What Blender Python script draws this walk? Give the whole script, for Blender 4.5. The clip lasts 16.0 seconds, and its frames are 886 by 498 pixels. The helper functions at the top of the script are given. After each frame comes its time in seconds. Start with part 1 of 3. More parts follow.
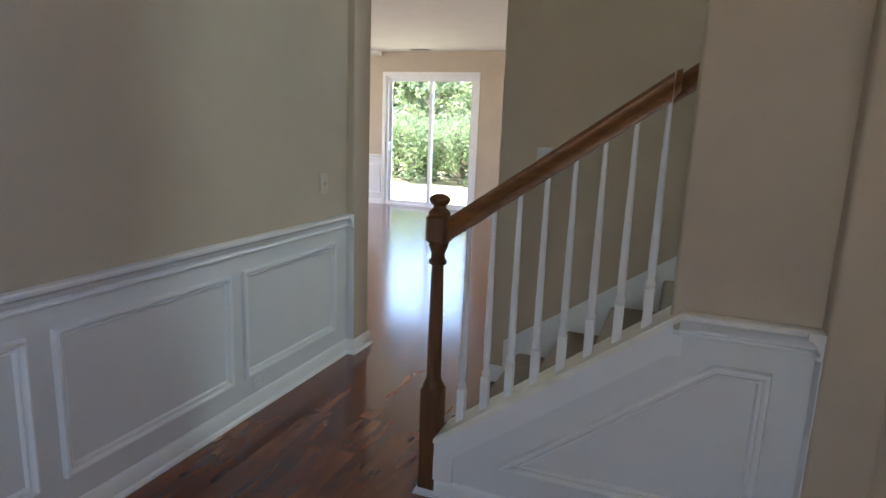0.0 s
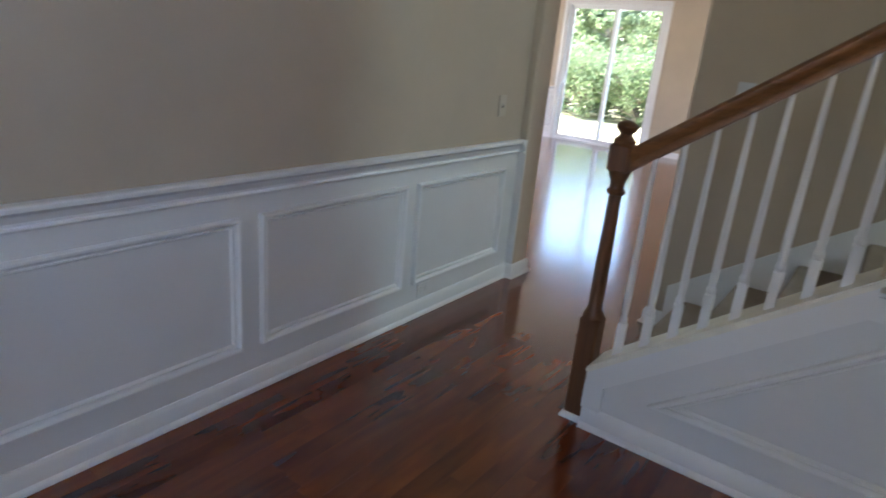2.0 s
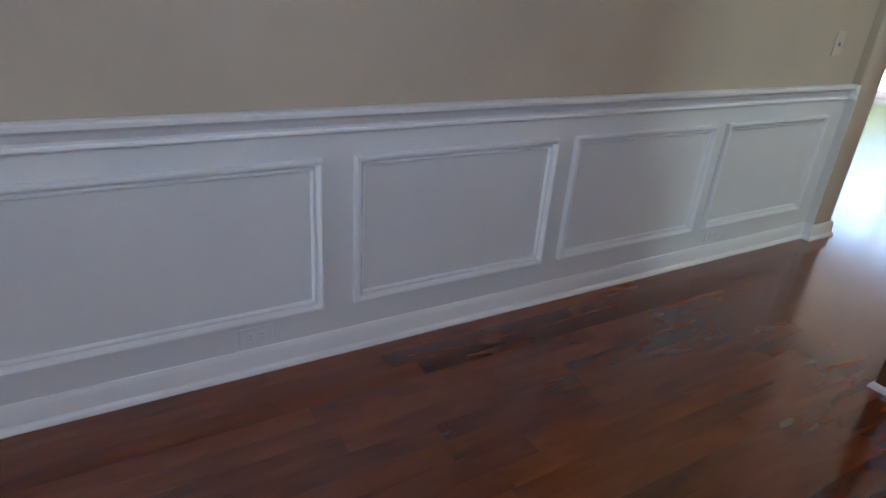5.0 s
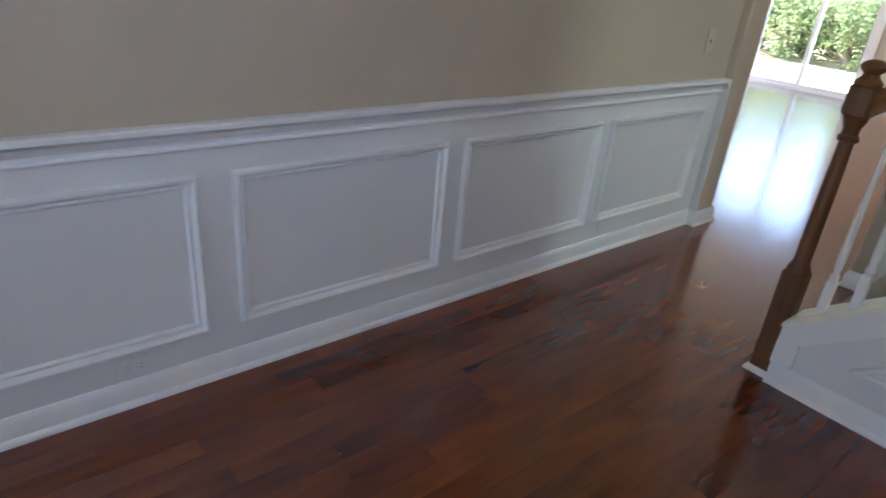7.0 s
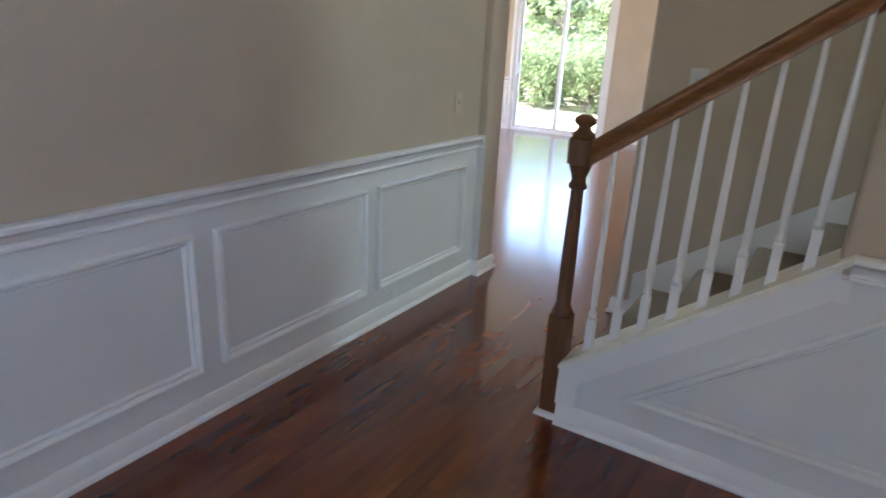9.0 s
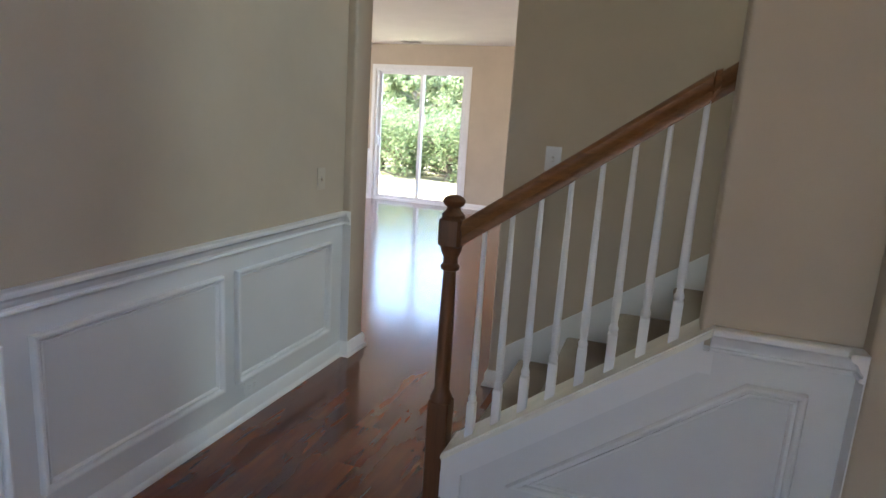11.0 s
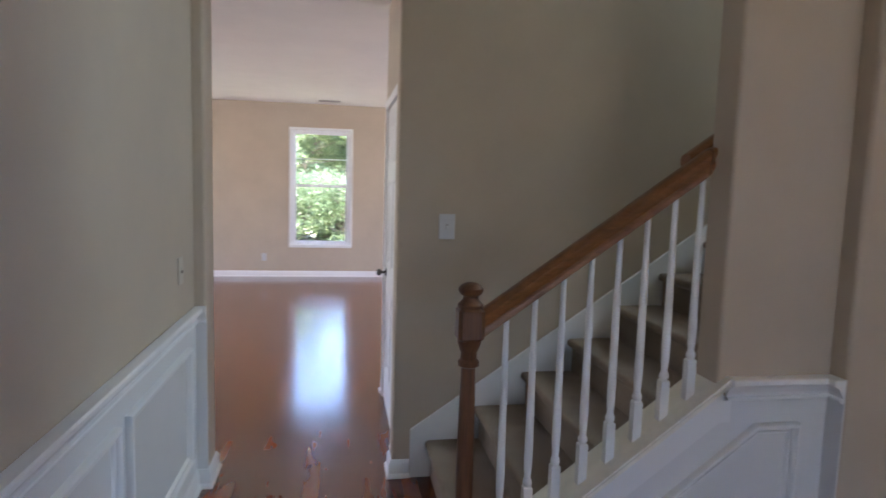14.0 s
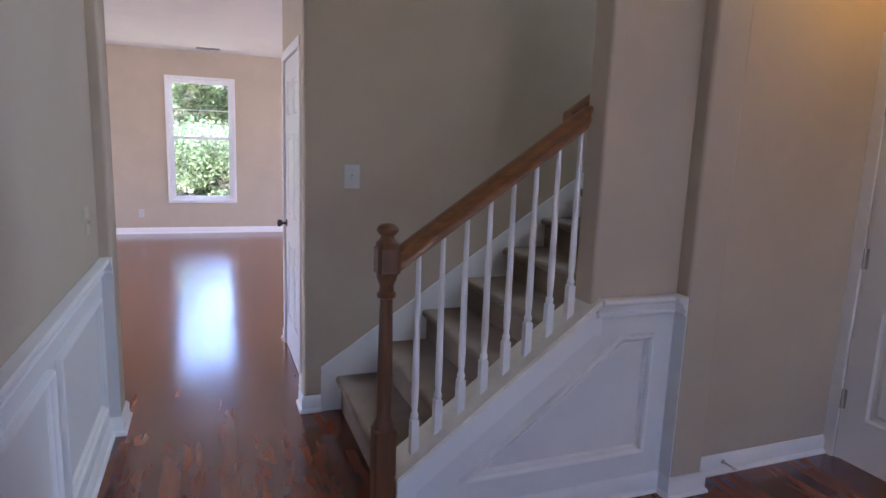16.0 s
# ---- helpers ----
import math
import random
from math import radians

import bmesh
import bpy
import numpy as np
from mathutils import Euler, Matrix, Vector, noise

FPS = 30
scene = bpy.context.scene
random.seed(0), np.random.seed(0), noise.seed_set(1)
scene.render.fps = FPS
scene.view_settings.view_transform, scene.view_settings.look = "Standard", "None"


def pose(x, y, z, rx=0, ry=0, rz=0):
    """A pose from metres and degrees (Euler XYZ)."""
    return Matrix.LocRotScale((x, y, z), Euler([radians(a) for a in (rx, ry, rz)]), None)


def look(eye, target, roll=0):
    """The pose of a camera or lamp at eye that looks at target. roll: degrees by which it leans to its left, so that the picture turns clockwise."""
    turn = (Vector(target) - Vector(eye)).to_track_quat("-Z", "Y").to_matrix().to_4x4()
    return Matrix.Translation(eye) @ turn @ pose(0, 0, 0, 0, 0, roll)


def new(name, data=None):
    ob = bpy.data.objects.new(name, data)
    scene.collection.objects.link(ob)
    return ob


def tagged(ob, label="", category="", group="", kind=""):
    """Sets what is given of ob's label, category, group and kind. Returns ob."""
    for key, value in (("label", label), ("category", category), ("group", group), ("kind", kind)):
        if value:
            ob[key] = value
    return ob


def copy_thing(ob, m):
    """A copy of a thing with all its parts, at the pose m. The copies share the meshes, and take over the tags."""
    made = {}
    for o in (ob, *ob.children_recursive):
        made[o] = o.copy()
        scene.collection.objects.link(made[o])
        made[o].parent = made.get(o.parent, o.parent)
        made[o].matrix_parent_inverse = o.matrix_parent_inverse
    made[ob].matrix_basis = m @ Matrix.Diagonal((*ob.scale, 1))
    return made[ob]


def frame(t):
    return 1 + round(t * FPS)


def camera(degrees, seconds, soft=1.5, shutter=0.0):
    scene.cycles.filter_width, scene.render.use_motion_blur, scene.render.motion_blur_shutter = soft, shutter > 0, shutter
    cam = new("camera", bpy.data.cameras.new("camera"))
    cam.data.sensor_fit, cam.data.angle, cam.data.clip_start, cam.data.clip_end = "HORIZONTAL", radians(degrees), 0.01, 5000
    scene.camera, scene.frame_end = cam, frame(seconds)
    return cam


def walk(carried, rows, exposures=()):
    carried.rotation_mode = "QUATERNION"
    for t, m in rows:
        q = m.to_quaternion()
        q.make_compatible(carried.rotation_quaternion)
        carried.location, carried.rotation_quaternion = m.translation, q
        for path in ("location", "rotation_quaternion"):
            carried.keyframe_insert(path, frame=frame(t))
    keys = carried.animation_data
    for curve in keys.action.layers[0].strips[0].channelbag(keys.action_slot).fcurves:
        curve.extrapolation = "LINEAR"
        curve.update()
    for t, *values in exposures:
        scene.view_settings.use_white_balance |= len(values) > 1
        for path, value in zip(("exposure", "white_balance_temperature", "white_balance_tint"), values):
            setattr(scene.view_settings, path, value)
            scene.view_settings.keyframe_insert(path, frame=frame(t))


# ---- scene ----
cam = camera(72.0, 16.0, soft=1.5, shutter=0.5)
PATH = [
    (0, (-0.048, 0.276, 1.479), (-0.75, 2.107, 1.084), 2.2),
    (0.5, (-0.053, 0.26, 1.471), (-0.787, 2.069, 1.037), 3.1),
    (1, (-0.048, 0.262, 1.454), (-0.86, 2.022, 0.961), 3.7),
    (1.5, (-0.072, 0.223, 1.447), (-1.003, 1.901, 0.883), 4.7),
    (2, (-0.095, 0.208, 1.427), (-1.19, 1.758, 0.797), 5.3),
    (2.5, (-0.121, 0.158, 1.434), (-1.345, 1.57, 0.723), 6.4),
    (3, (-0.123, 0.082, 1.394), (-1.481, 1.346, 0.647), 6.6),
    (3.5, (-0.108, 0.037, 1.342), (-1.602, 1.124, 0.577), 4.6),
    (4, (-0.14, -0.033, 1.335), (-1.697, 0.925, 0.524), 4.1),
    (4.2, (-0.144, -0.096, 1.327), (-1.71, 0.846, 0.514), 4.0),
    (6.3, (-0.158, -0.055, 1.386), (-1.614, 0.985, 0.493), 5.4),
    (6.5, (-0.154, -0.034, 1.392), (-1.593, 1.035, 0.507), 5.2),
    (7, (-0.155, 0.015, 1.409), (-1.53, 1.187, 0.551), 5.3),
    (7.5, (-0.144, 0.072, 1.399), (-1.441, 1.362, 0.592), 4.8),
    (8, (-0.138, 0.133, 1.412), (-1.339, 1.541, 0.653), 4.2),
    (8.5, (-0.133, 0.21, 1.424), (-1.236, 1.724, 0.724), 3.3),
    (9, (-0.128, 0.262, 1.445), (-1.125, 1.873, 0.805), 3.0),
    (9.5, (-0.124, 0.287, 1.461), (-1.014, 1.988, 0.902), 3.0),
    (9.7, (-0.119, 0.301, 1.473), (-0.972, 2.029, 0.939), 2.9),
    (11.8, (-0.493, 0.423, 1.487), (-0.977, 2.333, 1.144), 4.1),
    (12, (-0.605, 0.44, 1.497), (-1.04, 2.364, 1.171), 4.0),
    (12.5, (-0.837, 0.469, 1.523), (-1.143, 2.425, 1.245), 3.4),
    (13, (-1.053, 0.473, 1.533), (-1.172, 2.454, 1.289), 3.0),
    (13.5, (-1.202, 0.522, 1.52), (-1.102, 2.508, 1.305), 2.3),
    (14, (-1.298, 0.538, 1.532), (-0.959, 2.498, 1.325), 1.7),
    (14.5, (-1.437, 0.431, 1.546), (-0.84, 2.327, 1.325), 2.6),
    (15, (-1.452, 0.373, 1.535), (-0.753, 2.229, 1.274), 2.4),
    (15.5, (-1.46, 0.345, 1.527), (-0.756, 2.192, 1.221), 2.0),
    (16, (-1.468, 0.321, 1.515), (-0.761, 2.161, 1.176), 2.1),
]
# stops, white balance and tint, as the camera adapts
EXPOSURES = [
    (0.0, 3.28, 6100, 18), (1.5, 3.30, 5950, 18), (3.5, 3.45, 6150, 19), (7.0, 3.57, 6150, 19), (9.5, 3.53, 6050, 19),
    (12.5, 3.33, 6250, 19), (14.0, 3.42, 5750, 24), (15.0, 3.52, 5500, 34), (16.0, 3.52, 5500, 34),
]
walk(cam, [(t, look(eye, target, roll)) for t, eye, target, roll in PATH], EXPOSURES)

# ---- light ----
world = bpy.data.worlds.new("sky")
scene.world = world
world.use_nodes = True
wn = world.node_tree.nodes
sky = wn.new("ShaderNodeTexSky")
sky.sky_type = "NISHITA"
sky.sun_disc = False
sky.sun_elevation = radians(58)
sky.sun_rotation = radians(240)
world.node_tree.links.new(sky.outputs[0], wn["Background"].inputs[0])
wn["Background"].inputs[1].default_value = 0.15


def lamp(name, kind, m, watts, colour, **more):
    data = bpy.data.lights.new(name, kind)
    data.energy, data.color = watts, colour
    for key, value in more.items():
        if key == "size":
            data.shape, data.size, data.size_y = "RECTANGLE", value[0], value[1]
        if key == "angle":
            data.angle = radians(value)
        if key == "spread":
            data.spread = radians(value)
        if key == "radius":
            data.shadow_soft_size = value
    ob = new(name, data)
    ob.matrix_world = m
    return ob


lamp("sun", "SUN", look((-7.0, -4.0, 13.0), (0, 0, 0)), 5.0, (1.0, 0.95, 0.86), angle=0.5)
# unseen daylight lamps; front and upstairs windows are assumed from the light indoors
lamp("front_window_daylight", "AREA", look((-0.8, -5.95, 1.6), (-0.8, 0, 1.0)), 1.0, (0.38, 0.60, 1.0), size=(2.2, 1.5))
# added high fill, aimed and narrowed to bring out the west wall's mouldings
lamp("entry_fill_lamp", "AREA", look((1.47, -0.2, 2.32), (-1.98, 0.55, 1.6)), 0.70, (0.58, 0.79, 1.0), size=(1.0, 0.42), spread=85)
# added fill lamp brightening the great room from its unseen east side
lamp("east_fill_lamp", "AREA", look((4.12, 7.6, 1.45), (0, 7.6, 1.0)), 14, (0.92, 0.95, 1.0), size=(2.6, 1.6))
# added fill from the west; no window is known there
lamp("west_fill_lamp", "AREA", look((-8.12, 7.4, 1.45), (0, 7.4, 1.0)), 9, (0.92, 0.95, 1.0), size=(2.6, 1.6))
lamp("upstairs_window_daylight", "AREA", look((3.72, 3.04, 4.3), (0, 3.04, 3.2)), 7.0, (0.76, 1.0, 0.88), size=(0.9, 1.2))
lamp("ceiling_light_glow", "POINT", pose(1.27, 2.02, 2.48), 0.46, (1.0, 0.56, 0.06), radius=0.07)

# ---- materials ----
def nodes_of(name):
    mat = bpy.data.materials.new(name)
    mat.use_nodes = True
    nt = mat.node_tree
    return mat, nt, nt.nodes["Principled BSDF"]


def add(nt, kind, **values):
    n = nt.nodes.new(kind)
    for key, value in values.items():
        n.inputs[key.replace("_", " ")].default_value = value
    return n


def ramp(nt, source, stops):
    r = nt.nodes.new("ShaderNodeValToRGB")
    e = r.color_ramp.elements
    while len(e) < len(stops):
        e.new(0.5)
    for el, (at, c) in zip(e, stops):
        el.position, el.color = at, (*c, 1)
    nt.links.new(source, r.inputs[0])
    return r.outputs[0]


def bump(nt, height, bsdf, strength, distance):
    b = add(nt, "ShaderNodeBump", Strength=strength, Distance=distance)
    nt.links.new(height, b.inputs["Height"])
    nt.links.new(b.outputs[0], bsdf.inputs["Normal"])


def paint(name, c, rough, var=0.06, grain=220.0, relief=0.25, marks=2.2):
    """Rolled or brushed paint: fine stipple, faint broad unevenness."""
    mat, nt, bsdf = nodes_of(name)
    at = nt.nodes.new("ShaderNodeNewGeometry").outputs["Position"]
    broad = add(nt, "ShaderNodeTexNoise", Scale=marks, Detail=4.0, Roughness=0.6)
    fine = add(nt, "ShaderNodeTexNoise", Scale=grain, Detail=3.0)
    for n in (broad, fine):
        nt.links.new(at, n.inputs["Vector"])
    lo, hi = (tuple(v * (1 - var) for v in c), tuple(min(1, v * (1 + var)) for v in c))
    nt.links.new(ramp(nt, broad.outputs["Fac"], ((0.3, lo), (0.7, hi))), bsdf.inputs["Base Color"])
    rr = ramp(nt, broad.outputs["Fac"], ((0.2, (rough - 0.05,) * 3), (0.8, (rough + 0.06,) * 3)))
    nt.links.new(rr, bsdf.inputs["Roughness"])
    bump(nt, fine.outputs["Fac"], bsdf, relief, 0.002)
    return mat


def wood(name, dark, light, rough, along=1, grain=1.0):
    """Grained wood; along: axis of the grain (0 x, 1 y, 2 z)."""
    mat, nt, bsdf = nodes_of(name)
    mp = nt.nodes.new("ShaderNodeMapping")
    s = [26.0 * grain] * 3
    s[along] = 1.3 * grain
    mp.inputs["Scale"].default_value = s
    nt.links.new(nt.nodes.new("ShaderNodeTexCoord").outputs["Object"], mp.inputs["Vector"])
    g1 = add(nt, "ShaderNodeTexNoise", Scale=1.0, Detail=6.0, Roughness=0.65, Distortion=0.6)
    g2 = add(nt, "ShaderNodeTexNoise", Scale=5.0, Detail=3.0, Roughness=0.6)
    for n in (g1, g2):
        nt.links.new(mp.outputs[0], n.inputs["Vector"])
    mix = nt.nodes.new("ShaderNodeMath")
    mix.operation = "MULTIPLY_ADD"
    mix.inputs[1].default_value = 0.35
    nt.links.new(g2.outputs["Fac"], mix.inputs[0])
    nt.links.new(g1.outputs["Fac"], mix.inputs[2])
    mid = tuple((p + q) / 2 for p, q in zip(dark, light))
    nt.links.new(ramp(nt, mix.outputs[0], ((0.36, dark), (0.62, mid), (0.95, light))), bsdf.inputs["Base Color"])
    nt.links.new(ramp(nt, g2.outputs["Fac"], ((0.2, (rough - 0.04,) * 3), (0.8, (rough + 0.07,) * 3))), bsdf.inputs["Roughness"])
    bump(nt, mix.outputs[0], bsdf, 0.08, 0.002)
    return mat


def weighted(nt, *pairs):
    """The sum of some outputs, each times its weight, less half of all weights."""
    total = None
    for out, w in pairs:
        n = nt.nodes.new("ShaderNodeMath")
        n.operation = "MULTIPLY_ADD"
        n.inputs[1].default_value = w
        nt.links.new(out, n.inputs[0])
        if total is None:
            n.inputs[2].default_value = 0.5 - sum(k for _, k in pairs) / 2
        else:
            nt.links.new(total, n.inputs[2])
        total = n.outputs[0]
    return total


def strip_floor(name, single):
    """Stained, satin-varnished hardwood strips along y: cloudy figure, fine pores, a tone for each strip."""
    mat, nt, bsdf = nodes_of(name)
    geo = nt.nodes.new("ShaderNodeNewGeometry")
    tone = nt.nodes.new("ShaderNodeObjectInfo").outputs["Random"] if single else geo.outputs["Random Per Island"]
    comb = nt.nodes.new("ShaderNodeCombineXYZ")
    for n in range(3):
        nt.links.new(tone, comb.inputs[n])
    off = nt.nodes.new("ShaderNodeVectorMath")
    off.operation = "MULTIPLY_ADD"
    off.inputs[1].default_value = (17, 31, 7)
    nt.links.new(comb.outputs[0], off.inputs[0])
    nt.links.new(geo.outputs["Position"], off.inputs[2])

    def noise(scale, detail, bend, source=off.outputs[0]):
        mp = nt.nodes.new("ShaderNodeMapping")
        mp.inputs["Scale"].default_value = scale
        nt.links.new(source, mp.inputs["Vector"])
        n = add(nt, "ShaderNodeTexNoise", Scale=1.0, Detail=detail, Roughness=0.5, Distortion=bend)
        nt.links.new(mp.outputs[0], n.inputs["Vector"])
        return n.outputs["Fac"]

    figure = noise((12.0, 2.6, 1.0), 2.0, 0.7)
    pores = noise((48.0, 3.0, 1.0), 1.0, 0.2)
    patch = noise((1.3, 0.9, 1.0), 2.0, 0.0, geo.outputs["Position"])
    value = weighted(nt, (figure, 0.60), (pores, 0.12), (tone, 0.22))
    nt.links.new(ramp(nt, value, ((0.18, (0.036, 0.0062, 0.0012)), (0.42, (0.122, 0.0240, 0.0030)), (0.62, (0.195, 0.0420, 0.0048)), (0.88, (0.300, 0.0770, 0.0095)))), bsdf.inputs["Base Color"])
    nt.links.new(ramp(nt, weighted(nt, (patch, 1.2), (pores, 0.5)), ((0.25, (0.15,) * 3), (0.75, (0.23,) * 3))), bsdf.inputs["Roughness"])
    bsdf.inputs["Specular IOR Level"].default_value = 0.6
    bsdf.inputs["Coat Weight"].default_value, bsdf.inputs["Coat Roughness"].default_value = 0.5, 0.14
    wave = noise((7.0, 0.9, 1.0), 1.0, 0.0)
    bump(nt, weighted(nt, (wave, 1.0), (pores, 0.03)), bsdf, 0.05, 0.002)
    return mat


def plain(name, c, rough, metal=0.0):
    mat, nt, bsdf = nodes_of(name)
    nz = add(nt, "ShaderNodeTexNoise", Scale=40.0, Detail=3.0)
    nt.links.new(ramp(nt, nz.outputs["Fac"], ((0.3, tuple(v * 0.9 for v in c)), (0.7, tuple(min(1, v * 1.08) for v in c)))), bsdf.inputs["Base Color"])
    bsdf.inputs["Roughness"].default_value, bsdf.inputs["Metallic"].default_value = rough, metal
    return mat


WALL = paint("beige_wall_paint", (0.495, 0.412, 0.312), 0.62)
WHITE = paint("white_semigloss_trim_paint", (0.79, 0.79, 0.785), 0.36, var=0.03, grain=60.0, relief=0.06)
# trim's white with shade darkened in, so mouldings stand out from the panels
WAIN = paint("white_wainscot_shaded_paint", (0.715, 0.715, 0.71), 0.45, var=0.03, grain=180.0, relief=0.2)
CAPPAINT = paint("cream_scuffed_cap_paint", (0.82, 0.79, 0.70), 0.42, var=0.1, grain=60.0, relief=0.1, marks=9.0)
CEIL = paint("white_ceiling_paint", (0.78, 0.76, 0.73), 0.85, var=0.03, grain=120.0, relief=0.5)
FLOORWOOD = strip_floor("red_brown_floor_plank", True)
FLOORREST = strip_floor("red_brown_floor_board", False)
OAK = wood("stained_oak_rail", (0.085, 0.033, 0.010), (0.28, 0.122, 0.040), 0.36, 0, 1.6)
OAKPOST = wood("stained_oak_newel", (0.052, 0.019, 0.007), (0.18, 0.072, 0.025), 0.44, 2, 1.6)
SUBFLOOR = plain("dark_subfloor", (0.05, 0.025, 0.015), 0.8)
METAL = plain("brushed_nickel", (0.45, 0.42, 0.38), 0.32, 1.0)
DARKMETAL = plain("dark_bronze", (0.08, 0.07, 0.06), 0.4, 0.9)
PLASTIC = plain("white_switch_plastic", (0.54, 0.54, 0.55), 0.28)
VENTGREY = plain("grey_vent_metal", (0.33, 0.32, 0.30), 0.5)
# near-black stands in for the shade inside slots and behind vent slats
SLOT = plain("slot_shade", (0.03, 0.03, 0.03), 0.6)
VINYL = plain("white_vinyl_frame", (0.82, 0.83, 0.84), 0.4)


def glass_mat():
    mat, nt, bsdf = nodes_of("window_glass")
    bsdf.inputs["Base Color"].default_value = (0.97, 1.0, 0.98, 1)
    bsdf.inputs["Roughness"].default_value = 0.0
    bsdf.inputs["IOR"].default_value = 1.1
    bsdf.inputs["Transmission Weight"].default_value = 1.0
    return mat


GLASS = glass_mat()


def carpet_mat():
    mat, nt, bsdf = nodes_of("tan_cut_pile_carpet")
    at = nt.nodes.new("ShaderNodeNewGeometry").outputs["Position"]
    tuft = add(nt, "ShaderNodeTexNoise", Scale=420.0, Detail=3.0, Roughness=0.7)
    broad = add(nt, "ShaderNodeTexNoise", Scale=9.0, Detail=4.0)
    for n in (tuft, broad):
        nt.links.new(at, n.inputs["Vector"])
    m = nt.nodes.new("ShaderNodeMath")
    m.operation = "MULTIPLY_ADD"
    m.inputs[1].default_value = 0.5
    nt.links.new(broad.outputs["Fac"], m.inputs[0])
    nt.links.new(tuft.outputs["Fac"], m.inputs[2])
    nt.links.new(ramp(nt, m.outputs[0], ((0.5, (0.11, 0.068, 0.038)), (0.95, (0.28, 0.20, 0.125)))), bsdf.inputs["Base Color"])
    bsdf.inputs["Roughness"].default_value = 0.95
    bsdf.inputs["Sheen Weight"].default_value = 0.3
    bump(nt, tuft.outputs["Fac"], bsdf, 0.7, 0.004)
    return mat


CARPET = carpet_mat()


def leaf_mat(name, a, b):
    mat, nt, bsdf = nodes_of(name)
    rnd = nt.nodes.new("ShaderNodeNewGeometry").outputs["Random Per Island"]
    nt.links.new(ramp(nt, rnd, ((0.0, a), (1.0, b))), bsdf.inputs["Base Color"])
    bsdf.inputs["Roughness"].default_value = 0.5
    tr = nt.nodes.new("ShaderNodeBsdfTranslucent")
    nt.links.new(ramp(nt, rnd, ((0.0, tuple(v * 1.6 for v in a)), (1.0, tuple(v * 1.6 for v in b)))), tr.inputs[0])
    mx = nt.nodes.new("ShaderNodeMixShader")
    mx.inputs[0].default_value = 0.5
    nt.links.new(bsdf.outputs[0], mx.inputs[1])
    nt.links.new(tr.outputs[0], mx.inputs[2])
    nt.links.new(mx.outputs[0], nt.nodes["Material Output"].inputs[0])
    return mat


# outdoor glare and haze are mixed into the leaf colours: paler, less green
LEAF = leaf_mat("tree_leaf_hazed", (0.10, 0.145, 0.075), (0.24, 0.285, 0.15))
SHRUB = leaf_mat("shrub_leaf_hazed", (0.085, 0.13, 0.06), (0.20, 0.25, 0.125))
BARK = wood("grey_bark", (0.10, 0.08, 0.06), (0.30, 0.26, 0.21), 0.9, 2, 0.6)


def lawn_mat():
    mat, nt, bsdf = nodes_of("pale_lawn")
    at = nt.nodes.new("ShaderNodeNewGeometry").outputs["Position"]
    a = add(nt, "ShaderNodeTexNoise", Scale=0.7, Detail=6.0)
    b = add(nt, "ShaderNodeTexNoise", Scale=45.0, Detail=4.0, Roughness=0.7)
    for n in (a, b):
        nt.links.new(at, n.inputs["Vector"])
    m = nt.nodes.new("ShaderNodeMath")
    m.operation = "MULTIPLY_ADD"
    m.inputs[1].default_value = 0.6
    nt.links.new(b.outputs["Fac"], m.inputs[0])
    nt.links.new(a.outputs["Fac"], m.inputs[2])
    nt.links.new(ramp(nt, m.outputs[0], ((0.45, (0.20, 0.22, 0.09)), (1.0, (0.50, 0.46, 0.30)))), bsdf.inputs["Base Color"])
    bsdf.inputs["Roughness"].default_value = 0.95
    bump(nt, b.outputs["Fac"], bsdf, 0.8, 0.02)
    return mat


LAWN = lawn_mat()

# ---- mesh helpers ----
def box(bm, lo, hi, bevel=0.0):
    vs = [bm.verts.new((x, y, z)) for x in (lo[0], hi[0]) for y in (lo[1], hi[1]) for z in (lo[2], hi[2])]
    fs = [(0, 1, 3, 2), (4, 6, 7, 5), (0, 4, 5, 1), (2, 3, 7, 6), (0, 2, 6, 4), (1, 5, 7, 3)]
    faces = [bm.faces.new([vs[i] for i in f]) for f in fs]
    if bevel:
        edges = {e for f in faces for e in f.edges}
        bmesh.ops.bevel(bm, geom=list(edges), offset=bevel, segments=2, profile=0.6, affect="EDGES")
    return bm


def boxes(*pairs, bevel=0.0):
    bm = bmesh.new()
    for lo, hi in pairs:
        box(bm, lo, hi, bevel)
    return bm


def prism(bm, outline, axis, a, b):
    """A flat outline, pushed from a to b along an axis; the outline is in the other two axes, in order."""
    def at(p, d):
        v = [p[0], p[1]]
        v.insert(axis, d)
        return v
    one = [bm.verts.new(at(p, a)) for p in outline]
    two = [bm.verts.new(at(p, b)) for p in outline]
    bm.faces.new(one)
    bm.faces.new(two[::-1])
    n = len(outline)
    for i in range(n):
        bm.faces.new((one[i], one[(i + 1) % n], two[(i + 1) % n], two[i]))
    bmesh.ops.recalc_face_normals(bm, faces=bm.faces)
    return bm


def offset_line(path, d, closed):
    """The path, moved to its left by d, with mitred corners."""
    out, n = [], len(path)
    for i, p in enumerate(path):
        p = Vector(p)
        before = Vector(path[i - 1]) if (closed or i > 0) else None
        after = Vector(path[(i + 1) % n]) if (closed or i < n - 1) else None
        ways = [w.normalized() for w in ((p - before) if before else None, (after - p) if after else None) if w]
        norms = [Vector((-w.y, w.x)) for w in ways]
        m = sum(norms, Vector((0, 0))).normalized()
        out.append(p + m * (d / max(0.2, m.dot(norms[0]))))
    return out


